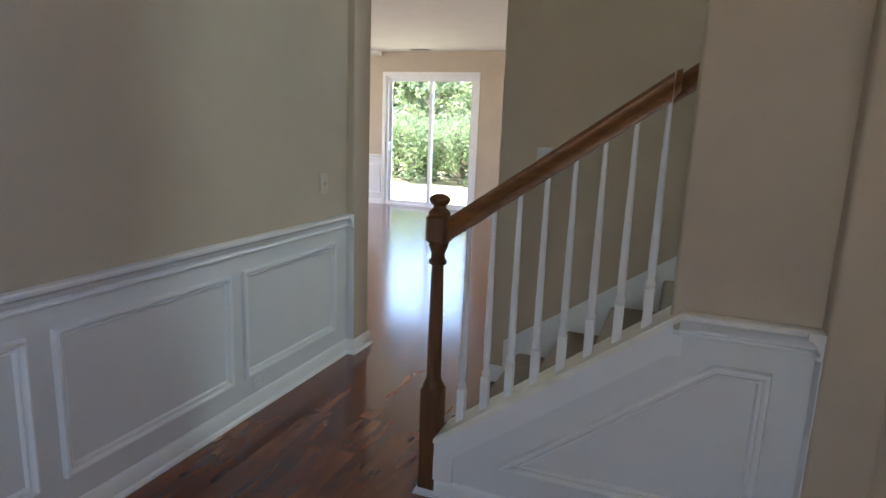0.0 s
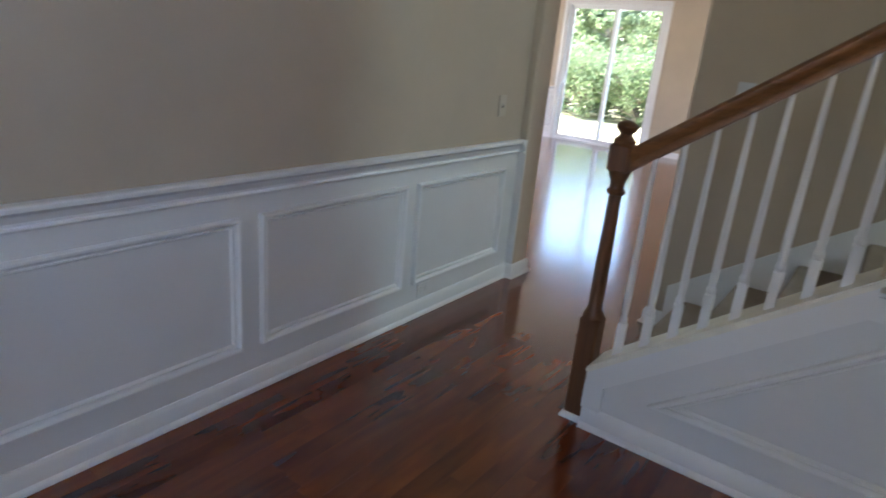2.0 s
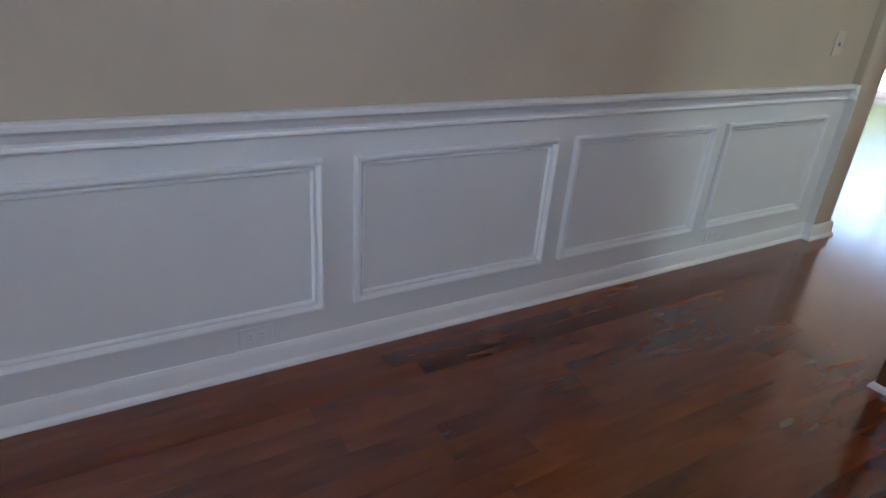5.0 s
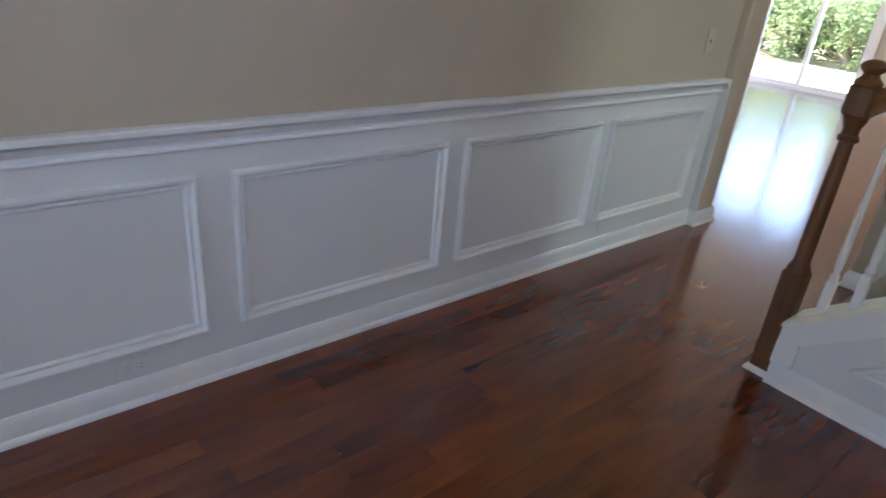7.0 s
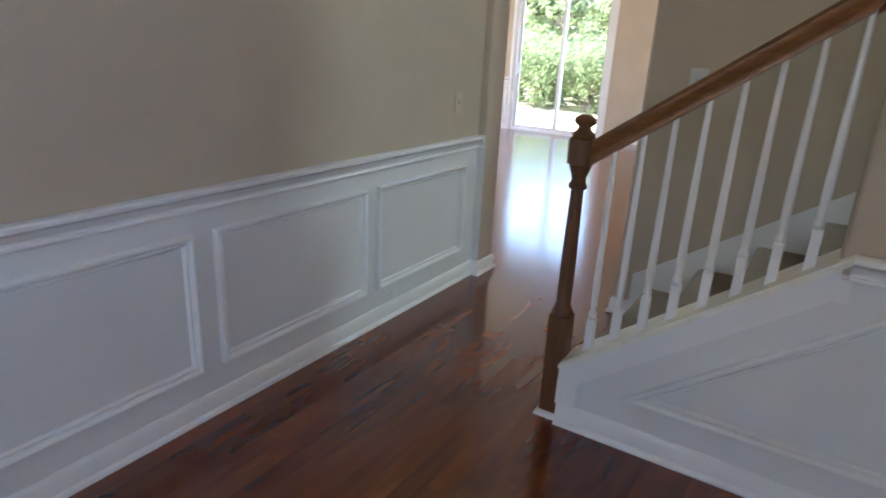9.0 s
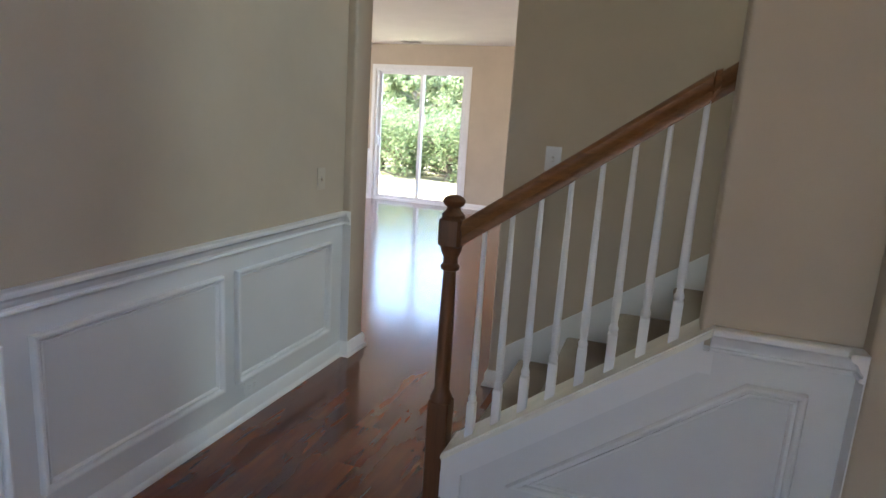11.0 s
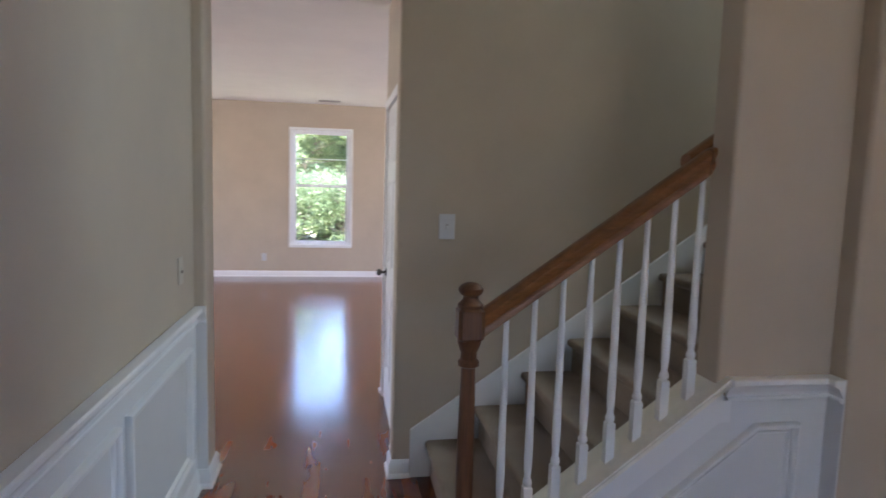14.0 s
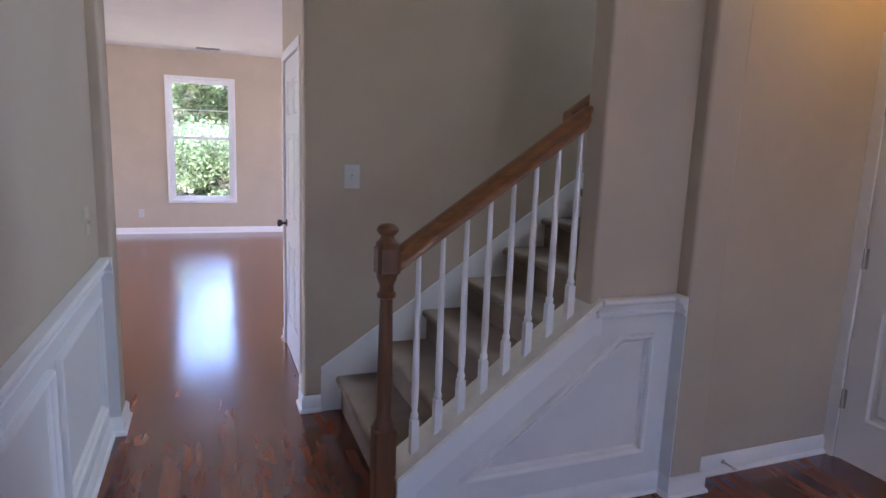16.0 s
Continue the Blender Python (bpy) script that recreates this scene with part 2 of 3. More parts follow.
def sweep(bm, path, profile, place, closed=False):
    """Rings of the profile (left offset, height) along a mitred path; place turns (u, v, h) into a point."""
    rings = []
    for d, h in profile:
        rings.append([bm.verts.new(place(p.x, p.y, h)) for p in offset_line(path, d, closed)])
    n = len(path)
    for a, b in zip(rings, rings[1:] + rings[:1]):
        for i in range(n if closed else n - 1):
            j = (i + 1) % n
            bm.faces.new((a[i], a[j], b[j], b[i]))
    if not closed:
        for i in (0, n - 1):
            bm.faces.new([r[i] for r in rings])
    bmesh.ops.recalc_face_normals(bm, faces=bm.faces)
    return bm


def turned(bm, profile, x=0.0, y=0.0, steps=20):
    """A lathe form of (radius, z) about a vertical axis."""
    rings = [[bm.verts.new((x + r * math.cos(2 * math.pi * k / steps), y + r * math.sin(2 * math.pi * k / steps), z)) for k in range(steps)] for r, z in profile]
    for a, b in zip(rings, rings[1:]):
        for k in range(steps):
            j = (k + 1) % steps
            bm.faces.new((a[k], a[j], b[j], b[k]))
    bm.faces.new(rings[0][::-1])
    bm.faces.new(rings[-1])
    return bm


def mesh_of(name, bm, material, smooth=False):
    me = bpy.data.meshes.new(name)
    bmesh.ops.recalc_face_normals(bm, faces=bm.faces)
    if smooth:
        for f in bm.faces:
            f.smooth = True
    bm.to_mesh(me)
    bm.free()
    if smooth:
        me.set_sharp_from_angle(angle=radians(38))
    me.materials.append(material)
    return me


def part(name, bm, material, parent=None, label="", smooth=False):
    ob = new(name, mesh_of(name, bm, material, smooth))
    if parent is not None:
        ob.parent = parent
    return tagged(ob, label)


def thing(name, x, y, z, label, category, group="", kind=""):
    ob = new(name)
    ob.location = (x, y, z)
    return tagged(ob, label, category, group, kind)


def local(ob, child):
    """Parents a piece built in world metres under a thing, keeping its place."""
    child.parent = ob
    child.matrix_parent_inverse = Matrix.Translation(ob.location).inverted()
    return child


def piece(ob, name, bm, material, label="", smooth=False):
    return local(ob, part(name, bm, material, None, label, smooth))


def structure(name, bm, material, label, category, smooth=False):
    return tagged(part(name, bm, material, None, label, smooth), label, category, "", "structure")


def filleted(outline):
    """A plan outline of (x, y, radius), its corners rounded like drywall bullnose."""
    out, n = [], len(outline)
    for k, (x, y, r) in enumerate(outline):
        p = Vector((x, y))
        if not r:
            out.append(p)
            continue
        u = (Vector(outline[k - 1][:2]) - p).normalized()
        v = (Vector(outline[(k + 1) % n][:2]) - p).normalized()
        c = p + (u + v) * r
        for s in range(6):
            f = math.pi / 2 * s / 5
            out.append(c - v * r * math.cos(f) - u * r * math.sin(f))
    return [(q.x, q.y) for q in out]


def plan_wall(bm, outline, z0, z1):
    return prism(bm, filleted(outline), 2, z0, z1)

# ---- structure ----
H = 2.75            # ceiling
XL = -1.98          # face of the wainscoted wall
YF = 10.54          # inside of the far wall
YS = 2.355          # face of the stair's side wall
YB = 3.60           # face of the wall behind the stair
XC = -1.01          # face of the hall wall with the closet door

sub = bmesh.new()
box(sub, (-2.1, -6.12, -0.13), (1.62, 3.66, -0.02))
box(sub, (1.62, 2.3, -0.13), (4.2, 3.66, -0.02))
box(sub, (-8.2, 3.66, -0.13), (4.2, YF + 0.14, -0.02))
structure("floor", sub, SUBFLOOR, "red-brown stained hardwood strip floor, satin varnish", "floor")

TH = 0.13           # thickness of the wall beside the stair
XH = -0.965         # face of the closet door's wall, behind its boxed corner
structure("wall_west", plan_wall(bmesh.new(), [(XL - 0.12, -6.0, 0), (XL, -6.0, 0), (XL, 3.60, 0), (XL + 0.055, 3.60, 0.018), (XL + 0.055, 3.80, 0.018), (XL - 0.12, 3.80, 0)], 0, H), WALL,
          "beige painted wall with a boxed end, over white wainscot", "wall", True)
structure("wall_stair", plan_wall(bmesh.new(), [(3.7, YB, 0), (3.7, YB + 0.12, 0), (XH, YB + 0.12, 0), (XC, YB + 0.12, 0.018), (XC, YB, 0.018)], 0, 5.3), WALL, "beige painted wall behind the stair", "wall", True)
structure("wall_hall", boxes(((XH, YB + 0.12, 0), (XH + 0.12, 4.05, H)), ((XH, 4.05, 2.04), (XH + 0.12, 4.83, H)), ((XH, 4.83, 0), (XH + 0.12, 4.95, H))),
          WALL, "beige painted hall wall with a closet door", "wall")
structure("wall_pillar", plan_wall(bmesh.new(), [(-0.032, YS, 0.015), (0.40, YS, 0), (0.40, YS - 0.075, 0.018), (0.58, YS - 0.075, 0.018), (0.58, YS + 0.03, 0), (3.7, YS + 0.03, 0), (3.7, YS + TH, 0), (-0.032, YS + TH, 0.015)], 0, H),
          WALL, "beige painted wall beside the stair with a shallow boxed end", "wall", True)
structure("wall_stairwell_south", boxes(((-0.032, YS, H), (3.7, YS + TH, 5.3))), WALL, "beige painted upper stairwell wall", "wall")
XR = 1.50
# the unseen high opening is added for the entry fill lamp
structure("wall_east", boxes(((XR, 2.325, 0), (XR + 0.12, YS + 0.03, H)), ((XR, -6.0, 0), (XR + 0.12, -0.72, H)), ((XR, 0.32, 0), (XR + 0.12, 1.485, H)), ((XR, -0.72, 0), (XR + 0.12, 0.32, 2.05)), ((XR, -0.72, 2.58), (XR + 0.12, 0.32, H)), ((XR, 1.485, 2.05), (XR + 0.12, 2.325, H))),
          WALL, "beige painted entry wall around a white door", "wall")
# unseen wall; its window is assumed, to let in the front daylight
structure("wall_south", boxes(((-2.1, -6.12, 0), (-1.92, -6.0, H)), ((0.32, -6.12, 0), (1.62, -6.0, H)), ((-1.92, -6.12, 0), (0.32, -6.0, 0.84)), ((-1.92, -6.12, 2.36), (0.32, -6.0, H))),
          WALL, "beige painted front wall with an assumed window", "wall")
structure("wall_great_room_south", boxes(((-8.1, 3.68, 0), (XL - 0.12, 3.80, H)), ((XH + 0.12, 4.83, 0), (4.1, 4.95, H))), WALL, "beige painted wall", "wall")
# the west and east openings are added for the two fill lamps
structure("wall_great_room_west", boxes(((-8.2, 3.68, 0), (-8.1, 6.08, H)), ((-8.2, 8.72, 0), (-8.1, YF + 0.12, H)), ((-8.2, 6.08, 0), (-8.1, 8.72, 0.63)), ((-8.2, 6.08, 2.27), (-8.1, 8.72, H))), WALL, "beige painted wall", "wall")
structure("wall_great_room_east", boxes(((4.1, 4.83, 0), (4.2, 6.28, H)), ((4.1, 8.92, 0), (4.2, YF + 0.12, H)), ((4.1, 6.28, 0), (4.2, 8.92, 0.63)), ((4.1, 6.28, 2.27), (4.2, 8.92, H))), WALL, "beige painted wall", "wall")
# slab added out of view to keep the sun off the west opening
structure("west_sun_blocker", boxes(((-11.0, 5.0, 2.55), (-8.2, 10.0, 2.67))), CEIL, "added unseen white slab keeping sun out of the west opening", "roof")
# a second unseen slab, added to stop sun entering at the front
structure("front_sun_blocker", boxes(((-3.2, -8.4, 2.55), (2.2, -6.12, 2.67))), CEIL, "added unseen white slab keeping sun out of the front opening", "roof")
# far wall with the sliding door's and the window's openings
SX0, SX1, SZ = -5.205, -3.485, 2.335
WX0, WX1, WZ0, WZ1 = -2.037, -1.120, 0.513, 2.342
structure("wall_north", boxes(((-8.2, YF, 0), (SX0, YF + 0.14, H)), ((SX0, YF, SZ), (SX1, YF + 0.14, H)), ((SX1, YF, 0), (WX0, YF + 0.14, H)),
          ((WX0, YF, 0), (WX1, YF + 0.14, WZ0)), ((WX0, YF, WZ1), (WX1, YF + 0.14, H)), ((WX1, YF, 0), (4.2, YF + 0.14, H))), WALL,
          "beige painted far wall with a sliding door and a window", "wall")
# ceilings, with the stairwell left open
structure("ceiling", boxes(((-2.1, -6.12, H), (1.62, YS + TH, H + 0.25)), ((-2.1, YS + TH, H), (-0.95, 3.80, H + 0.25)),
          ((-8.2, 3.80, H), (4.2, YF + 0.14, H + 0.25)), ((-8.2, 3.6, H), (-2.1, 3.80, H + 0.25)), ((-0.95, YB + 0.12, H), (4.2, 3.80, H + 0.25))), CEIL, "white painted ceiling", "ceiling")
structure("ceiling_soffit", boxes(((-8.1, YF - 0.35, H - 0.075), (-5.31, YF, H))), CEIL, "white painted shallow soffit under the ceiling", "ceiling")
structure("ceiling_upstairs", boxes(((-1.1, YS, 5.3), (3.8, YB + 0.12, 5.45))), CEIL, "white painted stairwell ceiling", "ceiling")
structure("wall_stairwell_ends", boxes(((-1.07, YS, H + 0.25), (-0.95, YB + 0.12, 5.3)), ((3.7, YS, 0), (3.8, YB + 0.12, 3.6)), ((-0.95, YS, H), (-0.032, YS + TH, 5.3)), ((3.7, YS, 3.6), (3.8, 2.55, 5.3)), ((3.7, 3.5, 3.6), (3.8, YB + 0.12, 5.3)), ((3.7, 2.55, 4.95), (3.8, 3.5, 5.3))),
          WALL, "beige painted stairwell walls", "wall")

# ---- wainscot, chair rail, baseboards ----
RAIL = [(0.0, 0.918), (0.040, 0.918), (0.046, 0.913), (0.046, 0.900), (0.040, 0.894), (0.030, 0.890), (0.022, 0.880), (0.017, 0.868), (0.010, 0.862), (0.008, 0.852), (0.016, 0.849), (0.019, 0.843), (0.016, 0.837), (0.0, 0.834)]
BASE = [(0.0, 0.0), (0.026, 0.0), (0.026, 0.010), (0.020, 0.020), (0.014, 0.024), (0.014, 0.074), (0.010, 0.083), (0.005, 0.093), (0.0, 0.095)]


def trim(name, path, profile, label, lift=0.0, material=None):
    bm = bmesh.new()
    sweep(bm, path, [(-d, h) for d, h in profile], lambda u, v, h: (u, v, h + lift))
    return structure(name, bm, material or WHITE, label, "trim", smooth=True)


# path order keeps the room on the right hand
W = 0.004
structure("wainscot_west", boxes(((XL, -6.0, 0), (XL + W, 3.60, 0.85)), ((XL + W, 3.60 - W, 0), (XL + 0.055 + 0.002, 3.60, 0.85))), WAIN, "white painted wainscot on the lower wall", "wainscot")
trim("chair_rail_west", [(XL + W, -6.0), (XL + W, 3.60 - W), (XL + 0.056, 3.60 - W)], RAIL, "white moulded chair rail")
trim("baseboard_west", [(XL + W, -6.0), (XL + W, 3.60 - W), (XL + 0.055, 3.60 - W), (XL + 0.055, 3.80), (XL - 0.12, 3.80), (-8.1, 3.80)], BASE, "white moulded baseboard with a shoe")
MOULD = [(0.0, 0.0), (0.0, 0.016), (0.004, 0.025), (0.011, 0.027), (0.017, 0.023), (0.021, 0.014), (0.022, 0.004), (0.028, 0.004), (0.029, 0.012), (0.034, 0.013), (0.038, 0.009), (0.040, 0.0)]


def panel_mould(name, corners, place, label, group):
    """A mitred picture-frame moulding round flat corners (anticlockwise), its front lifted off the wall by place()."""
    bm = bmesh.new()
    sweep(bm, corners, MOULD, place, closed=True)
    return tagged(part(name, bm, WHITE, None, label, True), label, "wall moulding", group)


for y0, y1 in ((2.594, 3.440), (1.628, 2.506), (0.665, 1.536), (-0.95, 0.553), (-1.95, -1.06), (-2.95, -2.06), (-3.95, -3.06), (-4.95, -4.06), (-5.9, -5.06)):
    panel_mould("panel_moulding", [(y0, 0.203), (y1, 0.203), (y1, 0.756), (y0, 0.756)], lambda u, v, h: (XL + W + h, u, v),
                "white painted picture-frame moulding on the wainscot", "wainscot mouldings")

trim("baseboard_stair_wall", [(XH, 3.98), (XH, YB + 0.12), (XC, YB + 0.12), (XC, YB), (-0.917, YB)], BASE, "white moulded baseboard round the wall corner")
trim("baseboard_hall_end", [(4.1, 4.95), (XH, 4.95), (XH, 4.895)], BASE, "white moulded baseboard")
trim("baseboard_north_middle", [(SX1 + 0.065, YF), (4.1, YF)], BASE, "white moulded baseboard on the far wall")
trim("baseboard_north_west", [(-8.1, YF), (SX0 - 0.065, YF)], BASE, "white moulded baseboard on the far wall")
trim("baseboard_pillar", [(-0.84, YS - W), (0.40, YS - W), (0.40, YS - 0.075), (0.58, YS - 0.075), (0.58, YS + 0.03), (XR, YS + 0.03)], BASE, "white moulded baseboard")
trim("chair_rail_pillar", [(0.0, YS - W), (0.40, YS - W), (0.40, YS - 0.076)], RAIL, "white moulded chair rail beside the stair")
# great room wainscot beside the sliding door
structure("wainscot_north", boxes(((-8.1, YF - W, 0), (SX0 - 0.065, YF, 0.85))), WAIN, "white painted wainscot on the far wall", "wainscot")
trim("chair_rail_north", [(-8.1, YF - W), (SX0 - 0.065, YF - W)], RAIL, "white moulded chair rail on the far wall")
for x0, x1 in ((-5.62, -5.28), (-6.5, -5.73), (-7.4, -6.6)):
    panel_mould("panel_moulding", [(x0, 0.20), (x1, 0.20), (x1, 0.747), (x0, 0.747)], lambda u, v, h: (u, YF - W - h, v), "white painted picture-frame moulding on the far wainscot", "far wainscot mouldings")

# ---- stair ----
stair = thing("staircase", -0.84, 3.0, 0.0, "straight staircase with tan carpet and white skirt", "staircase")
RUN, RISE = 0.252, 0.1785
NX = -0.835


def step(n):
    """One carpeted step with a rounded nosing, wrapped from the riser over the tread."""
    x0, top, low = NX + RUN * (n - 1), 0.20 + RISE * (n - 1), (0.2 + RISE * (n - 2)) if n > 1 else 0.0
    r = 0.022
    out = [(x0 + 0.03, low), (x0 + 0.03, top - 0.05)]
    out += [(x0 + r - r * math.cos(a), top - r + r * math.sin(a)) for a in (-0.9, -0.5, 0.0, 0.5, 1.0, math.pi / 2)]
    out += [(x0 + RUN + 0.04, top), (x0 + RUN + 0.04, low)]
    bm = bmesh.new()
    prism(bm, out, 1, YS + TH, YB - 0.016)
    return bm


for n in range(1, 15):
    piece(stair, "carpeted_step", step(n), CARPET, "tan carpeted step", True)
# skirt on the far wall
zsk = lambda x: 0.258 + 0.683 * (x + 0.915)
bm = bmesh.new()
prism(bm, [(-0.915, 0.0), (3.2, 0.0), (3.2, zsk(3.2)), (-0.915, zsk(-0.915))], 1, YB - 0.016, YB)
piece(stair, "skirt_board", bm, WHITE, "white painted skirt board")
# closed side under the balusters
zc = lambda x: 0.345 + 0.756 * (x + 0.755)
side = thing("stair_side_wall", -0.84, YS, 0.0, "white panelled side wall of the stair", "stair wall")
bm = bmesh.new()
prism(bm, [(-0.838, 0.0), (-0.032, 0.0), (-0.032, zc(-0.032) - 0.03), (-0.838, zc(-0.838) - 0.03)], 1, YS, YS + TH)
piece(side, "side_body", bm, WAIN)
bm = bmesh.new()
box(bm, (-0.02, YS - W, 0.0), (0.40, YS, 0.85))
box(bm, (0.40 - W, YS - 0.077, 0.0), (0.40, YS, 0.85))
prism(bm, [(-0.842, 0.0), (-0.02, 0.0), (-0.02, zc(-0.02) - 0.03), (-0.842, zc(-0.842) - 0.03)], 1, YS - W, YS)
piece(side, "side_panel", bm, WAIN)
bm = bmesh.new()
wv = 0.105
prism(bm, [(-0.842, zc(-0.842) - 0.025 - wv), (-0.02, zc(-0.02) - 0.025 - wv), (-0.02, zc(-0.02) - 0.025), (-0.842, zc(-0.842) - 0.025)], 1, YS - 0.024, YS - W)
piece(side, "stringer_board", bm, WHITE, "white board under the sloping cap")
bm = bmesh.new()
box(bm, (-0.844, YS - 0.023, 0.095), (-0.765, YS - W, zc(-0.842) - 0.03 - wv + 0.058))
piece(side, "end_board", bm, WHITE)
bm = bmesh.new()
box(bm, (-0.022, YS - 0.0235, zc(-0.02) - 0.03 - wv), (0.012, YS - W, 0.84))
piece(side, "upright_board", bm, WHITE)
bm = bmesh.new()
prism(bm, [(-0.846, zc(-0.846) - 0.028), (0.012, zc(0.012) - 0.028), (0.012, zc(0.012)), (-0.846, zc(-0.846))], 1, YS - 0.036, YS + TH + 0.022)
bmesh.ops.bevel(bm, geom=list(bm.edges), offset=0.006, segments=2, affect="EDGES")
piece(side, "sloping_cap", bm, CAPPAINT, "cream scuffed sloping cap")
panel_mould("panel_moulding", [(-0.595, 0.205), (0.285, 0.205), (0.285, 0.752), (0.118, 0.752)], lambda u, v, h: (u, YS - W - h, v), "white painted moulding with a sloping top on the stair side", "stair mouldings")

# newel
NY = 2.402
newel = thing("newel_post", -0.882, NY, 0.0, "turned brown-stained oak newel post with a rounded cap", "newel post")


def square_block(bm, x, y, half, z0, z1, ch, cut=0.0):
    """An upright square block with sloped shoulders; cut: how far its upright edges are planed off."""
    c = cut if cut else 0.0008
    rings = []
    for r, z in ((half - ch, z0), (half, z0 + ch), (half, z1 - ch), (half - ch, z1)):
        k = r - c
        rings.append([bm.verts.new((x + u, y + v, z)) for u, v in ((-k, -r), (k, -r), (r, -k), (r, k), (k, r), (-k, r), (-r, k), (-r, -k))])
    for a, b in zip(rings, rings[1:]):
        for k in range(8):
            bm.faces.new((a[k], a[(k + 1) % 8], b[(k + 1) % 8], b[k]))
    bm.faces.new(rings[0][::-1])
    bm.faces.new(rings[-1])


bm = bmesh.new()
square_block(bm, -0.882, NY, 0.041, 0.0, 0.465, 0.014, 0.006)
piece(newel, "base_block", bm, OAKPOST)
bm = bmesh.new()
turned(bm, [(0.040, 0.45), (0.043, 0.465), (0.036, 0.48), (0.028, 0.50), (0.029, 0.56), (0.028, 0.70), (0.025, 0.88), (0.023, 0.955), (0.034, 0.962), (0.035, 0.975), (0.027, 0.984), (0.026, 1.005), (0.031, 1.015), (0.038, 1.035), (0.040, 1.055)], -0.882, NY)
piece(newel, "shaft", bm, OAKPOST, "", True)
bm = bmesh.new()
square_block(bm, -0.882, NY, 0.042, 1.035, 1.160, 0.018, 0.011)
piece(newel, "head_block", bm, OAKPOST)
bm = bmesh.new()
turned(bm, [(0.040, 1.150), (0.042, 1.160), (0.034, 1.168), (0.026, 1.176), (0.024, 1.186), (0.034, 1.194), (0.040, 1.204), (0.040, 1.212), (0.032, 1.222), (0.018, 1.229), (0.004, 1.231)], -0.882, NY)
piece(newel, "cap", bm, OAKPOST, "", True)
bm = bmesh.new()
sq = [(-0.922, NY - 0.040), (-0.922, NY + 0.040), (-0.842, NY + 0.040), (-0.842, NY - 0.040)]
sweep(bm, sq, [(0.0, 0.0), (0.014, 0.0), (0.014, 0.008), (0.010, 0.018), (0.004, 0.026), (0.0, 0.026)], lambda u, v, h: (u, v, h), closed=True)
piece(newel, "shoe_moulding", bm, WHITE, "white shoe moulding", True)

# handrail
zt = lambda x: 1.155 + 0.715 * (x + 0.828)
RPROF = [(-0.026, -0.078), (0.026, -0.078), (0.026, -0.062), (0.020, -0.052), (0.024, -0.040), (0.032, -0.030), (0.033, -0.016), (0.026, -0.005), (0.012, 0.0), (-0.012, 0.0), (-0.026, -0.005), (-0.033, -0.016), (-0.032, -0.030), (-0.024, -0.040), (-0.020, -0.052), (-0.026, -0.062)]


def rail(bm, x0, x1, y, z):
    one, two = ([bm.verts.new((x, y + a, z(x) + b * 1.12)) for a, b in RPROF] for x in (x0, x1))
    for k in range(len(RPROF)):
        j = (k + 1) % len(RPROF)
        bm.faces.new((one[k], one[j], two[j], two[k]))
    bm.faces.new(one)
    bm.faces.new(two[::-1])
    return bm


hand = thing("handrail", -0.84, NY, 1.13, "brown-stained oak handrail rising from the newel", "handrail")
piece(hand, "rail", rail(bmesh.new(), -0.85, -0.100, NY, zt), OAK, "", True)
bm = bmesh.new()
one = [bm.verts.new((-0.095, NY + p, zt(-0.095) + q * 1.12)) for p, q in RPROF]
two = [bm.verts.new((-0.078, NY + p * 0.85, zt(-0.078) - 0.04 + (q + 0.039) * 0.85)) for p, q in RPROF]
for k in range(len(RPROF)):
    bm.faces.new((one[k], one[(k + 1) % len(RPROF)], two[(k + 1) % len(RPROF)], two[k]))
bm.faces.new(two[::-1])
piece(hand, "end_cap", bm, OAK, "rounded dark end", True)
bm = bmesh.new()
prism(bm, [(-0.84, zt(-0.84) - 0.093), (-0.10, zt(-0.10) - 0.093), (-0.10, zt(-0.10) - 0.086), (-0.84, zt(-0.84) - 0.086)], 1, NY - 0.015, NY + 0.015)
piece(hand, "fillet_strip", bm, OAK)
zw = lambda x: 1.667 + 0.715 * (x + 0.10)
wallrail = thing("wall_handrail", -0.1, 2.53, 1.6, "brown-stained oak handrail on the stair's inner wall", "handrail")
piece(wallrail, "rail", rail(bmesh.new(), -0.10, 3.0, 2.525, zw), OAK, "", True)


def bracket(x):
    bm = bmesh.new()
    z = zw(x) - 0.087
    turned(bm, [(0.008, z - 0.05), (0.008, z)], x, 2.525, 10)
    box(bm, (x - 0.006, YS + TH, z - 0.056), (x + 0.006, 2.53, z - 0.044))
    return bm


for x in (0.25, 1.5, 2.7):
    piece(wallrail, "bracket", bracket(x), METAL)


def baluster(x):
    """A white turned baluster, square at the foot, tapering to the rail."""
    z0, z1 = zc(x) - 0.016, zt(x) - 0.082
    b = thing("baluster", x, NY, z0, "white painted turned baluster between sloping cap and handrail", "baluster", "stair balusters")
    h = z1 - z0
    bm = bmesh.new()
    square_block(bm, 0, 0, 0.0155, 0.0, 0.150, 0.006)
    part("foot_block", bm, WHITE, b)
    bm = bmesh.new()
    turned(bm, [(0.013, 0.15), (0.016, 0.158), (0.016, 0.166), (0.012, 0.174), (0.0105, 0.185), (0.0125, 0.20), (0.0138, 0.23), (0.0142, 0.27), (0.0132, 0.35), (0.0112, 0.55), (0.0088, h - 0.02), (0.0088, h)], 0, 0, 14)
    part("spindle", bm, WHITE, b, "", True)
    return b


for k in range(8):
    baluster(-0.761 + 0.0936 * k)

